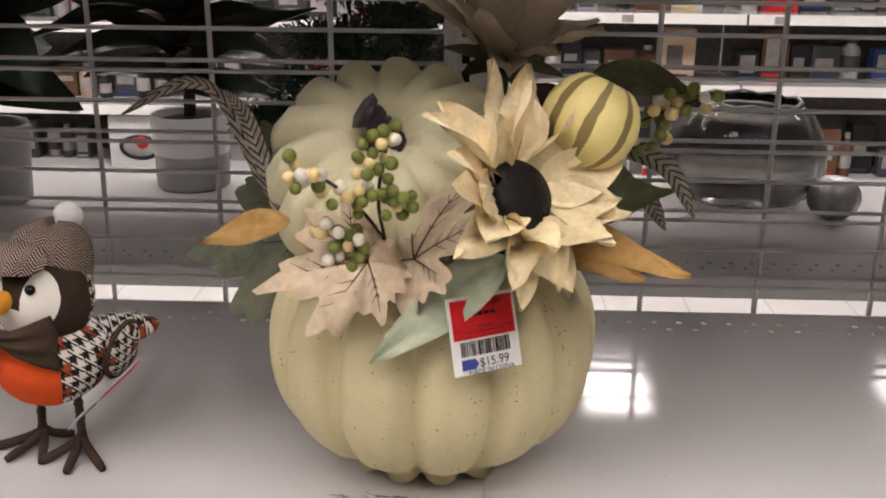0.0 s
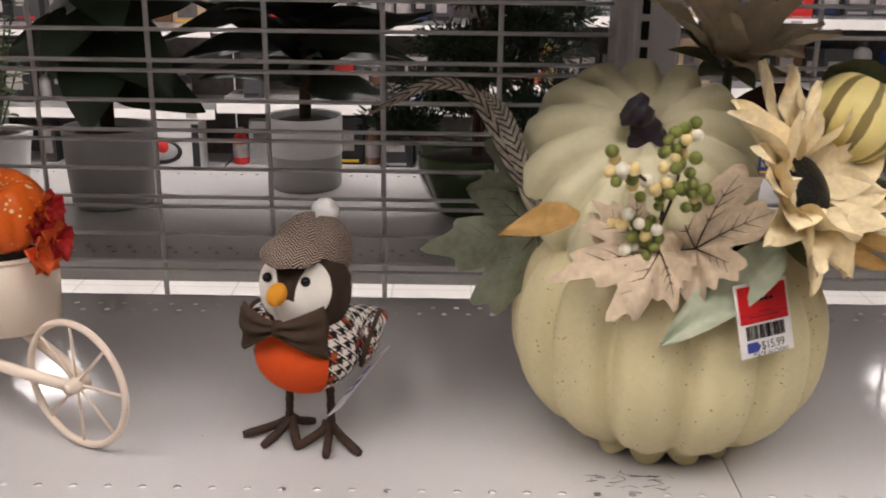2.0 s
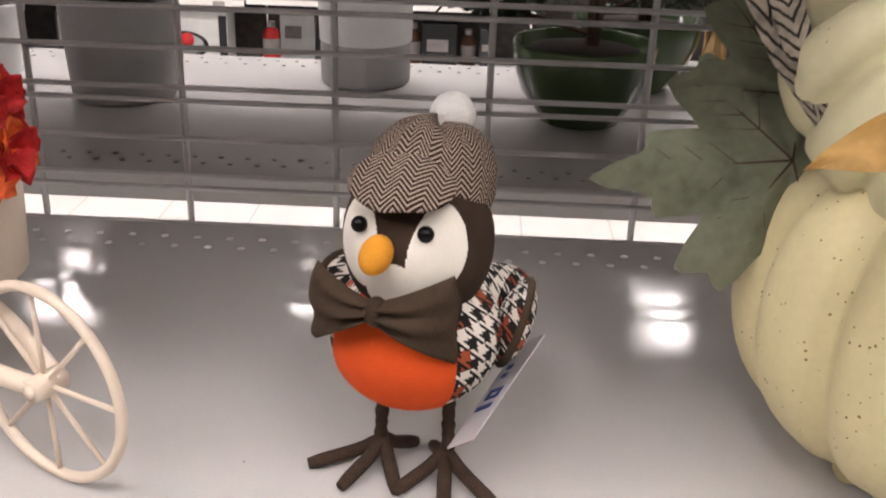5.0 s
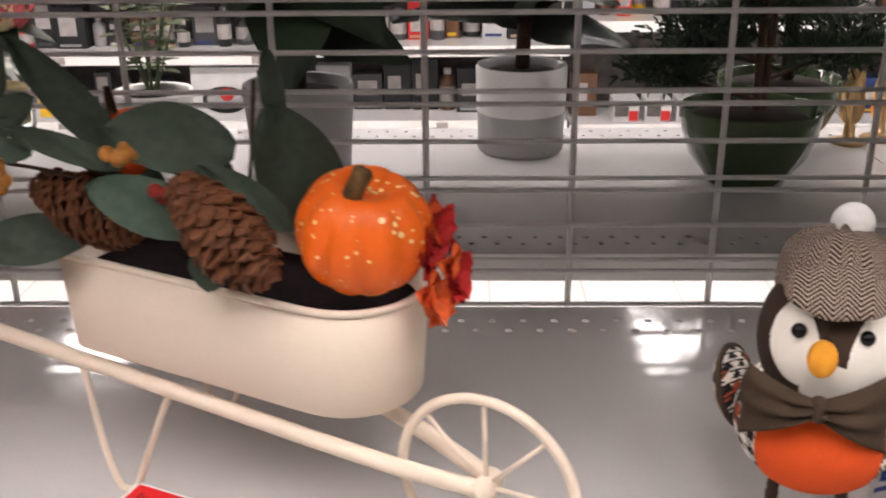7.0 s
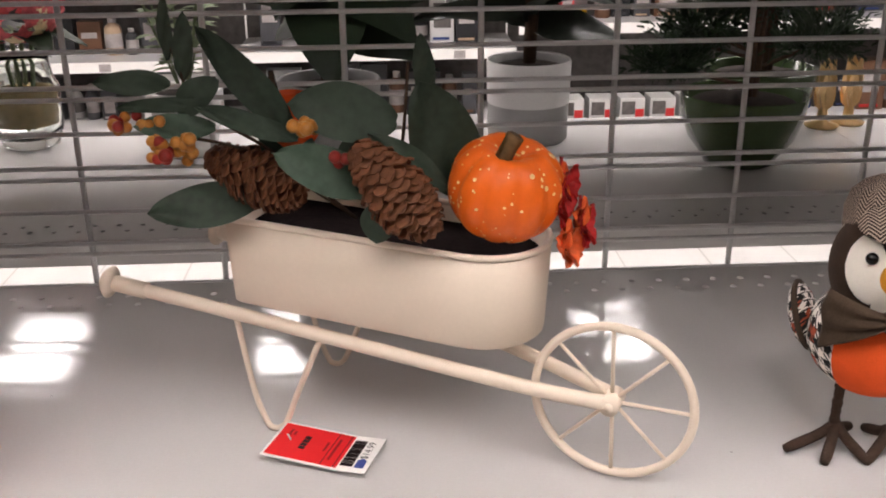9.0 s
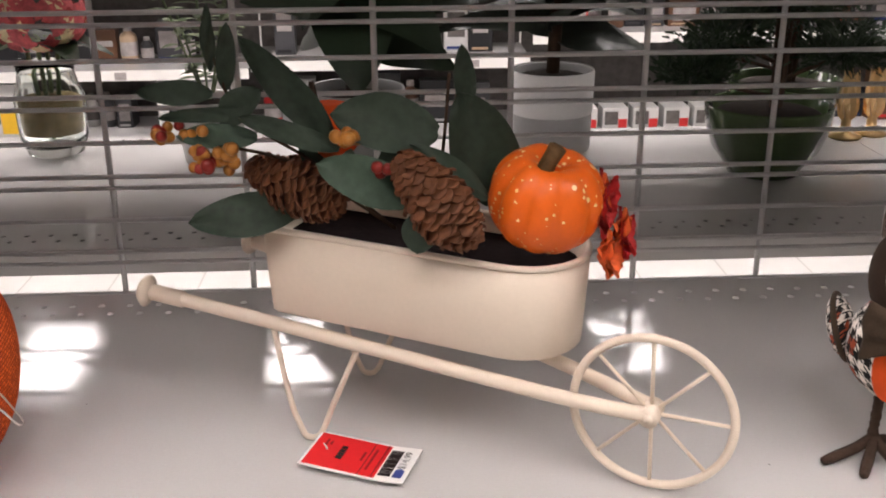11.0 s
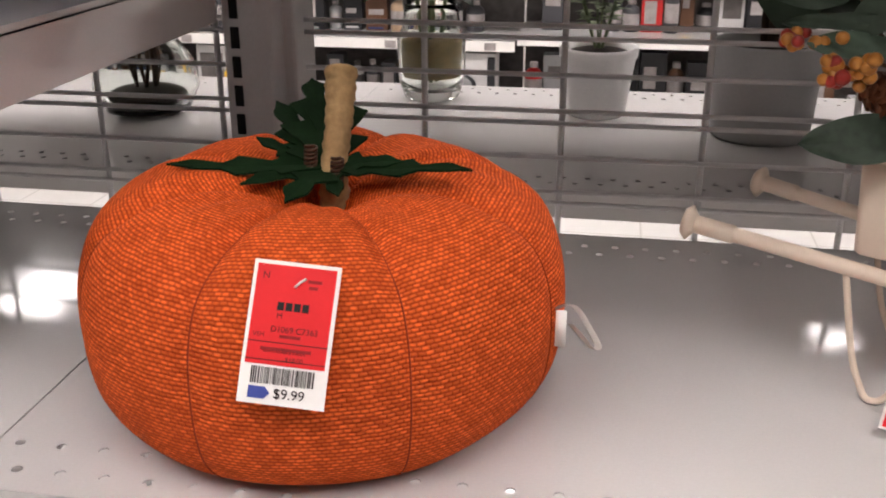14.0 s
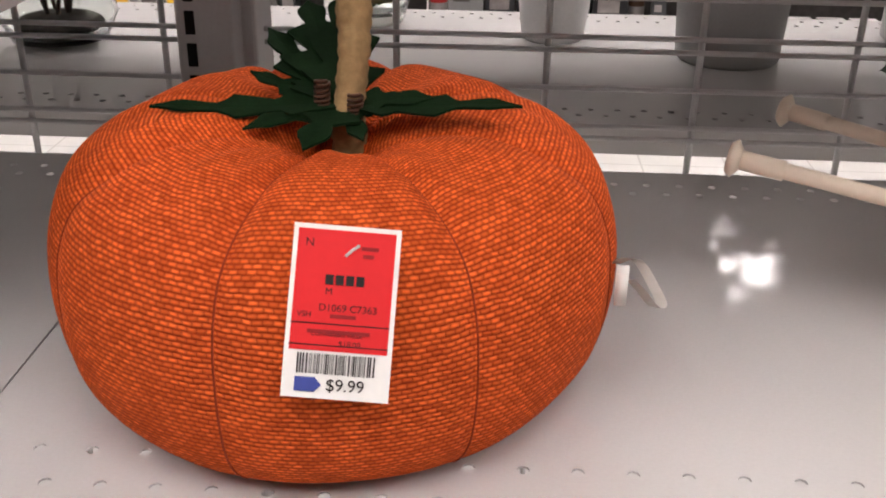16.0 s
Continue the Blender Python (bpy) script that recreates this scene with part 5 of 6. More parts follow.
    # cut felt leaves: long slender ones lying out to both sides, a broad jagged one standing behind the stem
    for along, fc, size, wide, teeth, seed in (
            ((-1, -0.25, 0.055), (0.0, -0.25, 1), 0.092, 0.15, 3, 1), ((1, -0.28, 0.13), (0.0, -0.25, 1), 0.092, 0.14, 3, 2),
            ((-0.34, 0.82, 0.48), (0.15, -0.5, 0.86), 0.082, 0.34, 4, 3), ((-0.10, 0.86, 0.50), (0.1, -0.5, 0.86), 0.084, 0.30, 3, 8), ((-0.62, 0.66, 0.36), (0.2, -0.4, 0.9), 0.072, 0.28, 3, 7), ((-0.88, 0.36, 0.20), (0.2, -0.4, 0.9), 0.055, 0.22, 3, 12),
            ((-0.22, -0.9, -0.10), (0, -0.3, 1), 0.048, 0.36, 2, 4), ((0.40, -0.85, -0.16), (0, -0.3, 1), 0.034, 0.32, 2, 5), ((-0.8, -0.55, -0.04), (0, -0.3, 1), 0.052, 0.22, 2, 9),
            ((0.75, -0.1, 0.14), (0, -0.4, 1), 0.048, 0.24, 2, 10)):
        m = aim((0.003, 0.003, 0.1415), along, fc)
        bm = bmesh.new()
        rows = []
        N = 8 * teeth + 2
        for i in range(N + 1):
            t = i / N
            saw = 1 - ((t * teeth) % 1.0)
            env = min(1.0, 0.45 + 2.2 * t) * (1 - t) ** 0.75
            w = size * wide * env * (0.45 + 0.8 * (1 - abs(2 * saw - 1))) + 0.0003
            sweep = 0.22 * size * (1 - abs(2 * saw - 1)) * (1 - t)
            for zt in (0.0007, -0.0007):
                rows.append([bm.verts.new(m @ Vector((size * t + sweep * abs(q) * 0.6, w * q, zt - 0.02 * size * t * t + 0.12 * w * abs(q) + 0.012 * size * math.sin(7 * t + seed)))) for q in (-1, -0.5, 0, 0.5, 1)])
        tops, bots = rows[0::2], rows[1::2]
        for i in range(N):
            for k in range(4):
                bm.faces.new((tops[i][k], tops[i + 1][k], tops[i + 1][k + 1], tops[i][k + 1]))
                bm.faces.new((bots[i][k], bots[i][k + 1], bots[i + 1][k + 1], bots[i + 1][k]))
            bm.faces.new((tops[i][0], bots[i][0], bots[i + 1][0], tops[i + 1][0]))
            bm.faces.new((tops[i][4], tops[i + 1][4], bots[i + 1][4], bots[i][4]))
        part("felt_leaf", bm, M_FELT_GREEN, th, smooth=False)
    # sewn-in cloth label on the side seam
    bm = bmesh.new()
    rows = []
    for p in smooth_path(((0.136, -0.006, 0.078), (0.1425, -0.007, 0.0815), (0.1480, -0.007, 0.079), (0.1545, -0.007, 0.069), (0.1605, -0.007, 0.0575), (0.1570, -0.007, 0.0555), (0.1500, -0.007, 0.0640), (0.1440, -0.007, 0.0700)), 4):
        rows.append([bm.verts.new(p + Vector((0.002 * w, -0.0055 * w, 0.0025 * w))) for w in (-1, 1)])
    for a, b in zip(rows, rows[1:]):
        bm.faces.new((a[0], a[1], b[1], b[0]))
    bmesh.ops.solidify(bm, geom=bm.faces[:], thickness=0.0006)
    box(bm, 0.1365, 0.1425, -0.0125, -0.0118, 0.058, 0.080)
    bmesh.ops.translate(bm, verts=bm.verts, vec=(0.0035, -0.022, -0.002))
    part("sewn_label", bm, M_LABEL, th, "white looped cloth label")



orange_pumpkin()
ticket(corner_frame((-0.8865, 0.6315, 1.1035), (0.041, 0.002, -0.003), (0.0045, 0.0325, 0.058)), 0.0412, 0.0665, 0.725, 4, "$9.99", "red and white price ticket pinned on the burlap pumpkin",
       extra=(("N", 0.11, -0.34, 0.15), ("M", 0.09, -0.13, 0.53), ("D1069 C7363", 0.095, 0.06, 0.66), ("VSH", 0.075, -0.34, 0.72), ("COMPARABLE VALUE", 0.05, -0.02, 0.87), ("$18.00", 0.075, 0.1, 0.94)))


# ---- plants on the far shelf ----
def pot_plant(name, x, y, pot_profile, pot_mat, label, soil_z, soil_r, segs=48):
    th = thing(name, pose(x, y, Z), label, "potted plant", "potted plants")
    part("pot", lathe(bmesh.new(), pot_profile, segs), pot_mat, th)
    part("soil", _xf(_ball_bm((0, 0, 0), (soil_r, soil_r, 0.008), 24, 8), Matrix.Translation((0, 0, soil_z))), M_SOIL, th, "dark potting soil")
    return th


def cyl_pot(r0, r1, h, t=0.005):
    return [(r0 - 0.004, 0.0), (r0, 0.004), (r1, h - 0.003), (r1 - 0.0015, h), (r1 - t, h - 0.001), (r1 - t - 0.002, h * 0.6), (r0 - t, 0.02)]


rnd = random.Random(21)
# spiky plant in a pale pot
p = pot_plant("dracaena", -0.308, 1.528, cyl_pot(0.0545, 0.0560, 0.110), M_POT_GREY, "dark striped dracaena in a pale grey ceramic pot", 0.098, 0.049)
part("glaze_band", lathe(bmesh.new(), [(0.0548, 0.052), (0.0562, 0.054), (0.0575, 0.107), (0.0560, 0.1112)], 48, close=False), M_POT_WHITE, p, "white upper glaze")
part("stem", tube(bmesh.new(), ((0, 0, 0.09), (0.003, 0, 0.17), (0, 0.002, 0.30), (0.002, 0, 0.40)), (0.009, 0.009, 0.008, 0.006), 8), M_TWIG, p)
for k in range(28):
    a = 2.39996 * k
    low = k % 4 == 0
    d = Vector((math.cos(a), math.sin(a) * 0.8, 0.15 if low else rnd.uniform(0.35, 0.8)))
    lf = part("leaf", leaf(bmesh.new(), rnd.uniform(0.14, 0.20), rnd.uniform(0.038, 0.058), rnd.uniform(0.35, 0.7), 0.3, aim((0, 0, 0.150 + 0.006 * k), d, (0, -0.75, 0.7)), 0.85, 10, 4, 0.5, k), M_SPIKE_LEAF, p)
# unseen top whorl, added to block one lamp's mirror image in the near shelf
for k in range(18):
    a = 2.39996 * k
    d = Vector((math.cos(a), math.sin(a) * 0.6, rnd.uniform(0.15, 0.40)))
    part("leaf", leaf(bmesh.new(), rnd.uniform(0.15, 0.19), rnd.uniform(0.055, 0.07), rnd.uniform(0.2, 0.5), 0.3, aim((0, 0, 0.30 + 0.0045 * k), d, (0, -0.9, 0.45)), 0.85, 10, 4, 0.5, k), M_SPIKE_LEAF, p)
# rubber plant in the big grey pot
p = pot_plant("rubber_plant", -0.572, 1.420, cyl_pot(0.0575, 0.064, 0.112), M_POT_GREY, "dark rubber plant in a broad grey ceramic pot", 0.098, 0.053)
for k in range(4):
    part("stem", tube(bmesh.new(), ((0.006 * math.cos(k * 1.6), 0.006 * math.sin(k * 1.6), 0.09), (0.012 * math.cos(k * 1.6), 0.012 * math.sin(k * 1.6), 0.40)), 0.004, 6), M_TWIG, p)
for k in range(20):
    a = 2.39996 * k
    d = Vector((math.cos(a), math.sin(a), rnd.uniform(-0.35, 0.35)))
    part("leaf", leaf(bmesh.new(), rnd.uniform(0.11, 0.14), rnd.uniform(0.085, 0.11), 0.45, 0.15, aim((0, 0, 0.185 + 0.0125 * k), d, (d.x * 0.5, -0.8, 0.7)), 0.9, 10, 4, 0.3, k), M_DARK_LEAF, p)
# small white pot with dusty leaves
p = pot_plant("sage_plant", -0.766, 1.496, [(0.035, 0.0), (0.037, 0.003), (0.0465, 0.072), (0.049, 0.074), (0.050, 0.084), (0.0485, 0.087), (0.043, 0.086), (0.041, 0.066), (0.03, 0.02)], M_POT_WHITE, "dusty green plant in a small white pot", 0.077, 0.041)
for k in range(7):
    a = 2.39996 * k
    top = Vector((0.05 * math.cos(a), 0.04 * math.sin(a), rnd.uniform(0.18, 0.3)))
    path = smooth_path((Vector((0, 0, 0.07)), top * 0.55 + Vector((0, 0, 0.03)), top), 5)
    part("stem", tube(bmesh.new(), path, 0.0016, 5), M_SAGE_DIM, p)
    for i, q in enumerate(path[3:]):
        for sg in (-1, 1):
            d = Vector((math.cos(a + sg * 1.3 + i), math.sin(a + sg * 1.3 + i), 0.2))
            part("leaf", leaf(bmesh.new(), rnd.uniform(0.02, 0.034), 0.017, 0.2, 0.2, aim(q, d, (0, 0, 1)), 0.9, 5, 2), M_SAGE_DIM, p)
# clipped conifer in a green bowl
bowl = [(0.040, 0.0), (0.044, 0.002), (0.046, 0.008), (0.066, 0.034), (0.0755, 0.062), (0.078, 0.086), (0.0765, 0.089), (0.074, 0.087), (0.071, 0.062), (0.03, 0.02)]


def conifer(x, y, seed, label):
    rr = random.Random(seed)
    p = pot_plant("clipped_conifer", x, y, bowl, M_POT_GREEN, label, 0.076, 0.066)
    for k in range(5):
        part("trunk", tube(bmesh.new(), smooth_path(((0.004 * k, 0, 0.07), (0.008 + 0.006 * math.cos(k * 2), 0.006 * math.sin(k * 2), 0.13), (0.010 + 0.010 * math.cos(k * 2 + 1), 0.010 * math.sin(k * 2 + 1), 0.27)), 4), 0.004, 6), M_TWIG, p)
    pads = ((-0.098, 0.0, 0.130, 0.048), (-0.050, 0.02, 0.172, 0.062), (0.082, 0.0, 0.150, 0.055), (0.03, 0.02, 0.205, 0.07), (-0.022, -0.01, 0.238, 0.055), (0.065, 0.01, 0.262, 0.052), (0.01, 0.0, 0.305, 0.05))
    for x0, y0, z0, _r in pads:
        part("branch", tube(bmesh.new(), smooth_path(((0.008, 0, z0 - 0.035), (x0 * 0.5, y0 * 0.5, z0 - 0.02), (x0, y0, z0 - 0.006)), 4), 0.0028, 6), M_TWIG, p)
    verts, faces = [], []
    for x0, y0, z0, r in pads:
        for _ in range(850):
            d = Vector((rr.gauss(0, 1), rr.gauss(0, 1), rr.gauss(0, 1))).normalized()
            k = rr.uniform(0.25, 1.1) * (1 + 0.18 * math.sin(5 * math.atan2(d.y, d.x) + seed))
            q = Vector((x0 + d.x * r * k, y0 + d.y * r * 0.8 * k, z0 + d.z * r * 0.42 * k))
            s = d.orthogonal().normalized() * rr.uniform(0.0012, 0.0026)
            e = (d + Vector((rr.gauss(0, 0.5), rr.gauss(0, 0.5), rr.gauss(0, 0.5) + 0.3))).normalized() * rr.uniform(0.007, 0.014)
            i = len(verts)
            verts += [q - s, q + s, q + s * 0.5 + e, q - s * 0.5 + e]
            faces.append((i, i + 1, i + 2, i + 3))
    me = bpy.data.meshes.new("crown")
    me.from_pydata(verts, [], faces)
    me.materials.append(M_BOXWOOD)
    cr = new("crown", me)
    cr.parent = p
    cr["kind"] = "stuff"


conifer(-0.056, 1.393, 4, "dark clipped conifer in a green glazed bowl")
conifer(0.022, 1.553, 9, "second clipped conifer in a green glazed bowl")
# pink hydrangea in a glass vase
p = thing("hydrangea_vase", pose(-0.990, 1.548, Z) @ Matrix.Scale(1.10, 4), "pink silk hydrangea in a clear glass vase", "vase of flowers", "potted plants")
part("vase", lathe(bmesh.new(), [(0.028, 0.001), (0.034, 0.004), (0.041, 0.025), (0.042, 0.075), (0.036, 0.088), (0.0335, 0.105), (0.035, 0.118), (0.032, 0.118), (0.031, 0.105), (0.033, 0.089), (0.039, 0.075), (0.038, 0.027), (0.03, 0.014)], 40), M_VASE, p, "clear glass vase")
part("filling", lathe(bmesh.new(), [(0.02, 0.026), (0.0365, 0.03), (0.0375, 0.072), (0.02, 0.075)], 32), M_SAND, p, "tan filling")
for k in range(4):
    part("stem", tube(bmesh.new(), ((0.006 * math.cos(k * 1.6), 0.006 * math.sin(k * 1.6), 0.02), (0.02 * math.cos(k * 1.6), 0.02 * math.sin(k * 1.6), 0.145)), 0.003, 6), M_SAGE_DIM, p)
for k in range(130):
    d = Vector((rnd.gauss(0, 1), rnd.gauss(0, 1), rnd.gauss(0, 0.8))).normalized()
    c = Vector((0, 0, 0.178)) + Vector((d.x * 0.062, d.y * 0.062, d.z * 0.05))
    bm = bmesh.new()
    for q in range(4):
        a = math.pi / 2 * q + k
        leaf(bm, 0.014, 0.013, 0.2, 0.2, aim(c, d.orthogonal(), d) @ pose(0, 0, 0, 0, 0, 90 * q + 20), 0.7, 3, 2)
    part("floret", bm, M_PINK if rnd.random() < 0.8 else M_PETAL, p)
for a, mt in ((2.9, M_SAGE_DIM), (3.5, M_SAGE_DIM), (0.2, M_DARK_LEAF), (-0.6, M_DARK_LEAF), (1.5, M_DARK_LEAF)):
    part("leaf", leaf(bmesh.new(), 0.085, 0.05, 0.3, 0.3, aim((0, 0, 0.14), (math.cos(a), math.sin(a) - 0.3, 0.12), (0, 0, 1)), 0.9, 8, 4, 0.5), mt, p)
# glass terrarium with branches in the next bay
p = thing("glass_terrarium", pose(-1.341, 1.416, Z), "round clear glass terrarium holding dark roots", "terrarium")
part("glass_bowl", lathe(bmesh.new(), [(0.03, 0.0), (0.055, 0.006), (0.068, 0.035), (0.06, 0.07), (0.045, 0.092), (0.05, 0.105), (0.047, 0.105), (0.042, 0.092), (0.057, 0.069), (0.064, 0.035), (0.05, 0.01)], 40), M_VASE, p, "clear glass bowl")
part("gravel", _ball_bm((0, 0, 0.02), (0.052, 0.052, 0.014), 24, 10), M_SOIL, p, "dark gravel")
for k in range(8):
    part("branch", tube(bmesh.new(), smooth_path(((0.012 * math.cos(k), 0.012 * math.sin(k), 0.025), (0.018 * math.cos(k + 0.4), 0.018 * math.sin(k + 0.4), 0.07), (0.006 * math.cos(k), 0.006 * math.sin(k), 0.13)), 4), 0.0026, 6), M_TWIG, p)
# smoked glass pumpkin
p = thing("glass_pumpkin", pose(0.505, 1.50, Z) @ Matrix.Scale(1.12, 4), "smoked glass pumpkin lantern with an open silver-edged top", "lantern")
part("glass_body", lathe(bmesh.new(), [(0.05, 0.0), (0.085, 0.012), (0.105, 0.045), (0.103, 0.08), (0.085, 0.115), (0.066, 0.132), (0.064, 0.131), (0.082, 0.113), (0.099, 0.08), (0.101, 0.045), (0.08, 0.016)], 72, ribbed(10, 0.07, 2)), M_SMOKE, p, "smoked ribbed glass")
part("top_edge", tube(bmesh.new(), [(0.066 * math.cos(2 * math.pi * k / 40), 0.066 * math.sin(2 * math.pi * k / 40), 0.133 + 0.002 * math.sin(10 * math.pi * k / 20)) for k in range(40)], 0.0022, 6, closed=True), M_SILVER, p)
bm = bmesh.new()
lathe(bm, dome_profile(0.03, 0.052, 0.004, 0.006, 18, 0.2, 2.1), 48, ribbed(9, 0.12, 2))
p = solo("small_silver_pumpkin", bm, M_SILVER, pose(0.612, 1.41, Z) @ Matrix.Scale(1.2, 4), "small dark silver ribbed pumpkin ornament", "ornament")
# gold candle holders
for gx, gy in ((0.12, 1.555), (0.165, 1.57)):
    g = thing("gold_candlestick", pose(gx, gy, Z), "small brushed gold leaf-shaped candlestick", "candlestick", "candlesticks")
    part("foot", lathe(bmesh.new(), [(0.022, 0.0), (0.024, 0.003), (0.008, 0.008), (0.006, 0.03), (0.010, 0.05)], 24), M_GOLD, g)
    for k in range(5):
        part("leaf_blade", leaf(bmesh.new(), 0.075, 0.03, -0.3, 0.4, aim((0, 0, 0.02), (math.cos(k * 1.256), math.sin(k * 1.256), 2.2), (-math.cos(k * 1.256), -math.sin(k * 1.256), 0.3)), 0.9, 8, 4), M_GOLD, g)


# ---- the stocked gondola across the next aisle ----
GY = 4.55
rnd = random.Random(77)
COLORS = [("white", (0.5, 0.49, 0.48)), ("black", (0.02, 0.02, 0.022)), ("charcoal", (0.06, 0.06, 0.065)), ("grey", (0.3, 0.3, 0.3)), ("brown", (0.12, 0.06, 0.035)), ("red", (0.5, 0.03, 0.03)), ("yellow", (0.7, 0.42, 0.03)), ("navy", (0.03, 0.05, 0.16)), ("tan", (0.42, 0.3, 0.2))]
GOODS = [(n, mat("packaging_" + n, c, 0.4, scale=12, var=0.15)) for n, c in COLORS]
M_PRINT = mat("package_print", (0.34, 0.31, 0.30), 0.4, scale=25, var=0.3)
M_PRINT_DARK = mat("package_print_dark", (0.1, 0.09, 0.085), 0.4, scale=25, var=0.4)


def far_shelf(x0, x1, z, depth):
    th = thing("gondola_shelf", pose((x0 + x1) / 2, GY, z), "white steel shelf across the aisle, stocked with packages", "shelf", "shelves across the aisle")
    w = (x1 - x0) / 2
    part("top_sheet", box(bmesh.new(), -w, w, 0.0, depth, -0.004, 0.0), M_SHELF, th, smooth=False)
    part("front_lip", box(bmesh.new(), -w, w, -0.003, 0.0, -0.045, 0.0), M_TAG_WHITE, th, smooth=False)
    for k in range(int(w * 2 / 0.4)):
        if rnd.random() < 0.6:
            x = -w + 0.2 + 0.4 * k + rnd.uniform(-0.1, 0.1)
            part("price_label", box(bmesh.new(), x, x + 0.05, -0.006, -0.0035, -0.04, -0.008), M_PRINT, th, smooth=False)


def package(x, y, z):
    kind = rnd.random()
    nm, mt = rnd.choices(GOODS, (2.2, 8, 7, 3, 5, 1.4, 0.35, 1.0, 1.2))[0]
    if kind < 0.62:
        w, d, h = rnd.uniform(0.06, 0.16), rnd.uniform(0.05, 0.12), rnd.uniform(0.12, 0.24)
        th = thing("carton", pose(x + w / 2, y, z), nm + " cardboard package with a printed front on a shop shelf", "package", "packages across the aisle")
        part("box_body", box(bmesh.new(), -w / 2, w / 2, 0, d, 0, h, 0.002), mt, th, smooth=False)
        pr = M_PRINT_DARK if nm in ("white", "yellow", "tan", "grey") else M_PRINT
        part("printed_panel", box(bmesh.new(), -w * 0.36, w * rnd.uniform(0.1, 0.4), -0.0025, -0.0005, h * rnd.uniform(0.15, 0.5), h * rnd.uniform(0.6, 0.9)), pr, th, smooth=False)
        part("title_bar", box(bmesh.new(), -w * 0.4, w * 0.3, -0.0025, -0.0005, h * 0.05, h * 0.11), GOODS[rnd.randrange(len(GOODS))][1], th, smooth=False)
        return w
    r, h = rnd.uniform(0.028, 0.045), rnd.uniform(0.11, 0.22)
    th = thing("bottle", pose(x + r, y + r, z), nm + " bottle with a cap and paper label", "bottle", "packages across the aisle")
    part("bottle_body", lathe(bmesh.new(), [(r * 0.9, 0), (r, 0.006), (r, h * 0.68), (r * 0.8, h * 0.78), (r * 0.4, h * 0.84), (r * 0.4, h * 0.88)], 16), mt, th)
    part("cap", lathe(bmesh.new(), [(r * 0.48, h * 0.86), (r * 0.48, h * 0.99), (r * 0.4, h)], 14), M_PRINT_DARK if nm == "white" else M_PRINT, th)
    part("label", lathe(bmesh.new(), [(r * 1.02, h * 0.2), (r * 1.02, h * 0.58)], 16, close=False), M_PRINT if nm != "white" else M_PRINT_DARK, th)
    return 2 * r


for x0, x1, levels in ((-3.6, -2.4, (0.235, 0.53, 0.90)), (-2.39, -1.17, (0.235, 0.53, 0.90)), (-1.16, 0.06, (0.235, 0.56, 0.92)), (0.07, 1.29, (0.215, 0.66, 0.97)), (1.3, 2.5, (0.215, 0.66, 0.97))):
    for z in levels:
        far_shelf(x0, x1, z, 0.4)
        x = x0 + 0.02
        while x < x1 - 0.17:
            skip = [b for a, b in ((-2.72, -2.14), (-1.76, -1.2), (0.24, 1.08)) if z < 0.3 and a < x < b]
            if skip:
                x = skip[0] + 0.01
                continue
            if rnd.random() < 0.12:
                x += rnd.uniform(0.03, 0.12)
                continue
            x += package(x, GY + rnd.uniform(0.13, 0.22), z) + rnd.uniform(0.004, 0.02)
    back = thing("shelving_unit", pose((x0 + x1) / 2, GY + 0.42, 0), "grey steel back panel of the stocked gondola", "shelving", "gondola backs")
    part("back_panel", box(bmesh.new(), -(x1 - x0) / 2, (x1 - x0) / 2, 0, 0.02, 0, 1.32), M_PRINT_DARK, back, smooth=False)
    part("kick_plate", box(bmesh.new(), -(x1 - x0) / 2, (x1 - x0) / 2, -0.40, -0.38, 0, 0.165), M_UPRIGHT, back, smooth=False)
p = thing("picture_box", pose(-1.42, GY + 0.03, 0.235), "white cardboard box printed with a dark oval plate", "package", "packages across the aisle")
part("box_body", box(bmesh.new(), -0.165, 0.165, 0, 0.14, 0, 0.235, 0.002), GOODS[0][1], p, smooth=False)
bm = lathe(bmesh.new(), [(0.10, -0.0006), (0.10, 0.0006)], 40)
part("printed_plate", _xf(bm, Matrix.Translation((-0.02, -0.0025, 0.09)) @ pose(0, 0, 0, 90, 0, 0) @ Matrix.Diagonal((1, 0.6, 1, 1))), GOODS[1][1], p, "dark printed oval")
bm = lathe(bmesh.new(), [(0.08, -0.0006), (0.08, 0.0006)], 40)
part("printed_dish", _xf(bm, Matrix.Translation((-0.02, -0.0045, 0.093)) @ pose(0, 0, 0, 90, 0, 0) @ Matrix.Diagonal((1, 0.55, 1, 1))), GOODS[3][1], p, "grey printed dish")
bm = lathe(bmesh.new(), [(0.03, -0.0006), (0.03, 0.0006)], 24)
part("printed_spot", _xf(bm, Matrix.Translation((-0.01, -0.0065, 0.115)) @ pose(0, 0, 0, 90, 0, 0)), GOODS[5][1], p, "red printed spot")
part("printed_panel", box(bmesh.new(), 0.128, 0.162, -0.0025, -0.0005, 0.015, 0.22), GOODS[1][1], p, smooth=False)


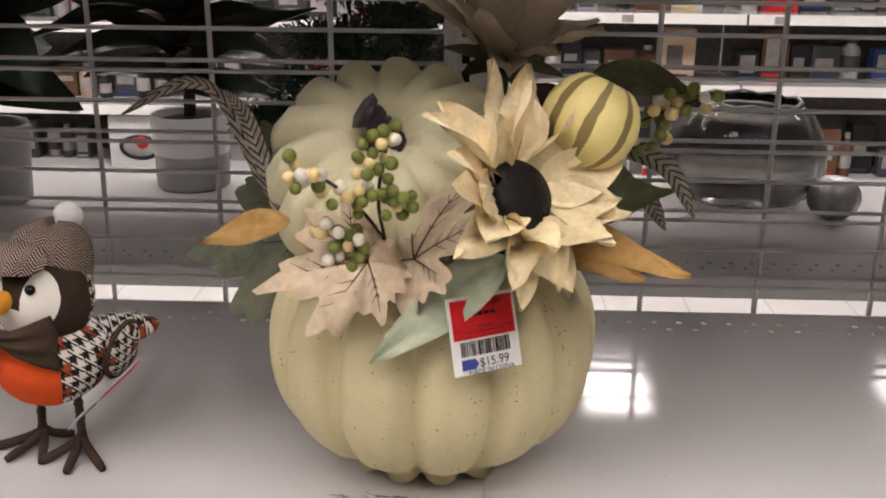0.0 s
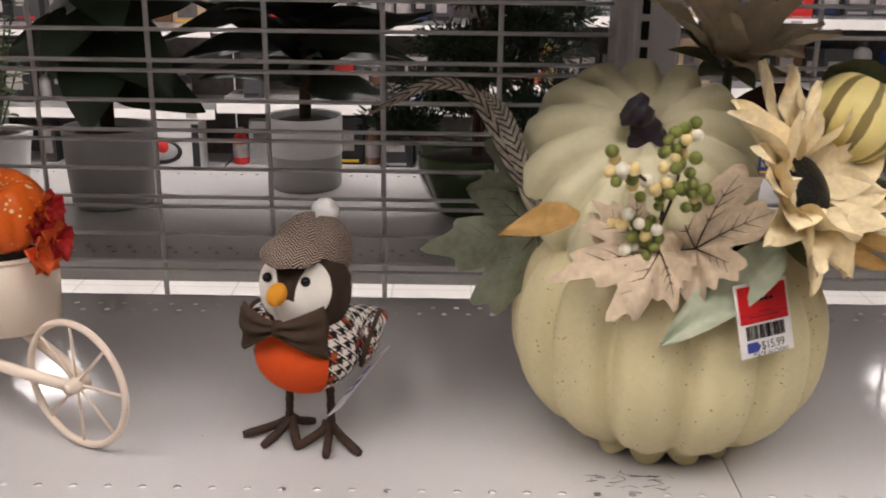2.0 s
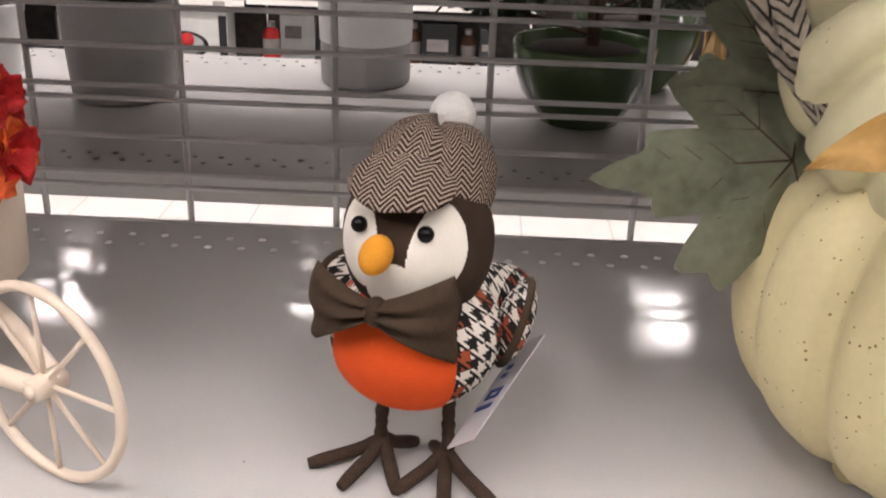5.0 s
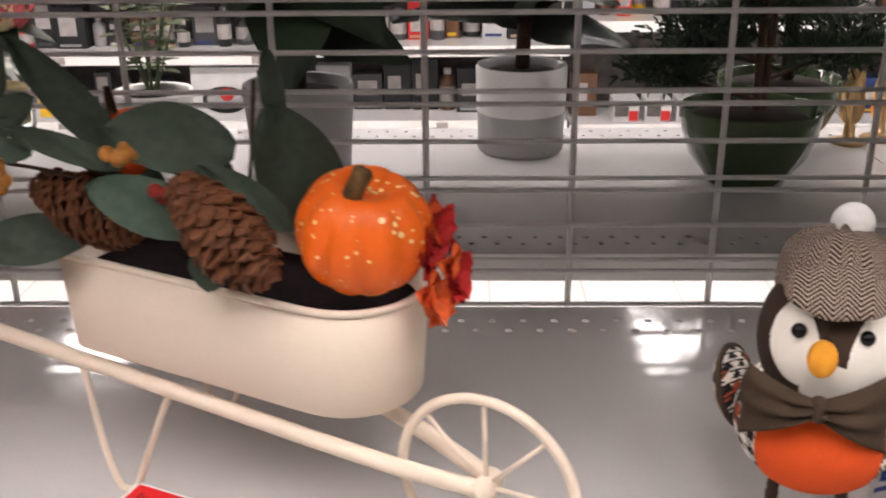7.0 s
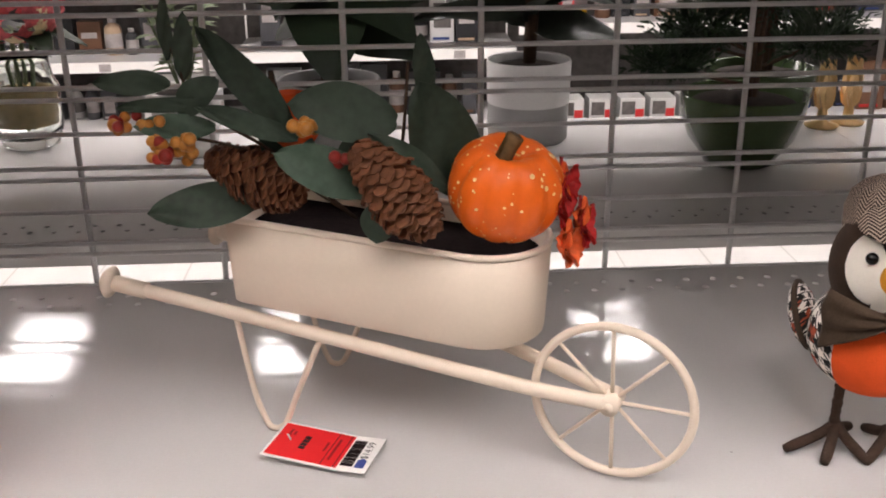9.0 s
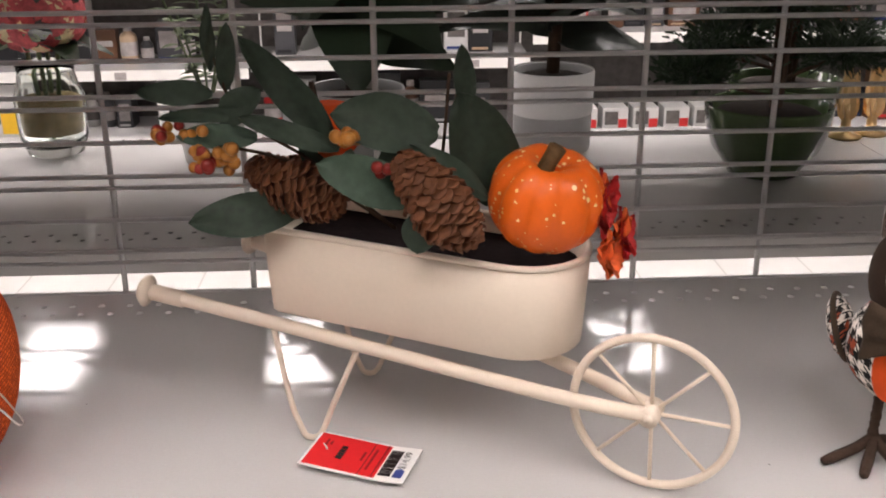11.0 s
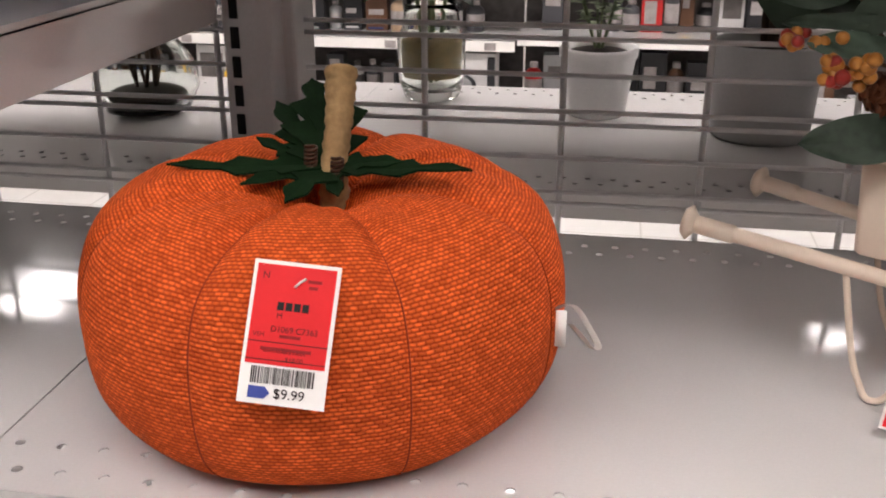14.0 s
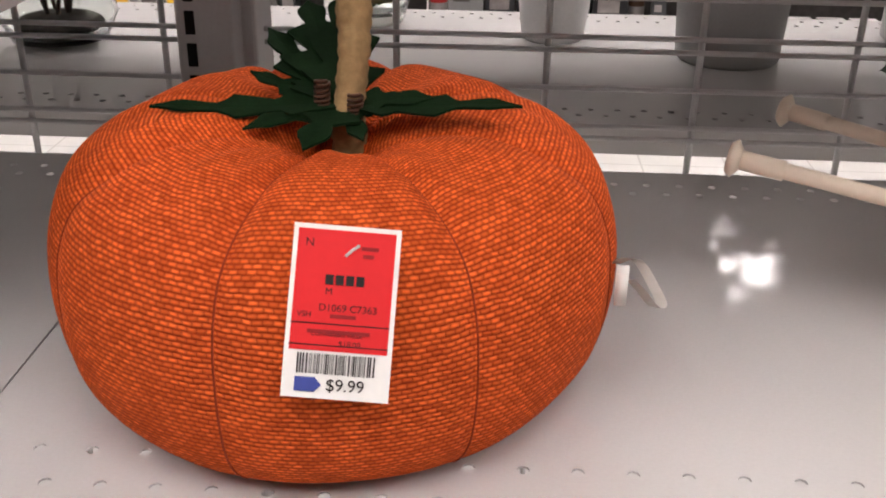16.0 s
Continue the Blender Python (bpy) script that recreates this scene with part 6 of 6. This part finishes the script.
def toy_carton(x, w, h, corner):
    """A white carton with a dark picture and one coloured corner."""
    th = thing("picture_carton", pose(x, GY + 0.04, 0.2352 if x < 0 else 0.2152), "white cardboard carton with a dark picture and a " + corner + " corner", "package", "packages across the aisle")
    part("box_body", box(bmesh.new(), -w / 2, w / 2, 0, 0.12, 0, h, 0.002), GOODS[0][1], th, smooth=False)
    part("printed_picture", box(bmesh.new(), -w * 0.42, w * 0.1, -0.0025, -0.0005, h * 0.25, h * 0.85), M_PRINT_DARK, th, smooth=False)
    k = [n for n, _m in GOODS].index(corner)
    part("coloured_corner", box(bmesh.new(), w * 0.12, w * 0.46, -0.0025, -0.0005, h * 0.06, h * 0.5), GOODS[k][1], th, corner + " printed corner", smooth=False)


for tx in (-2.545, -2.30):
    toy_carton(tx, 0.21, 0.235, "yellow")
for tx in (0.32, 0.46, 0.60, 0.74, 0.88, 1.02):
    toy_carton(tx, 0.115, 0.10, "red")
p = thing("blue_carton", pose(-1.205, 0.97, 1.192), "blue cardboard carton standing on the next bay's upper shelf", "package")
part("carton_body", box(bmesh.new(), -0.09, 0.09, -0.03, 0.05, 0, 0.16, 0.002), GOODS[7][1], p, smooth=False)
part("carton_flap", box(bmesh.new(), -0.088, 0.088, -0.029, 0.01, 0.1602, 0.1612), GOODS[0][1], p, smooth=False)
# scuff mark and crumbs on the near shelf
bm = bmesh.new()
rr = random.Random(2)
for k in range(46):
    a = rr.uniform(0, 6.28)
    x, y = 0.052 + 0.022 * math.cos(a) + rr.gauss(0, 0.006), 0.677 + 0.009 * math.sin(a) + rr.gauss(0, 0.003)
    s, t = rr.uniform(0.001, 0.006), rr.uniform(0, 3.14)
    w = rr.uniform(0.0003, 0.0009)
    c, sn = math.cos(t), math.sin(t) * 0.5
    vs = [bm.verts.new((x + dx * c - dy * sn, y + dx * sn + dy * c, Z + 0.0004)) for dx, dy in ((-s, -w), (s, -w * 0.4), (s, w * 0.4), (-s, w))]
    bm.faces.new(vs)
tagged(part("scuff_mark", bm, M_INK, None, smooth=False), "black rubber scuff on the white shelf", "scuff", kind="stuff")
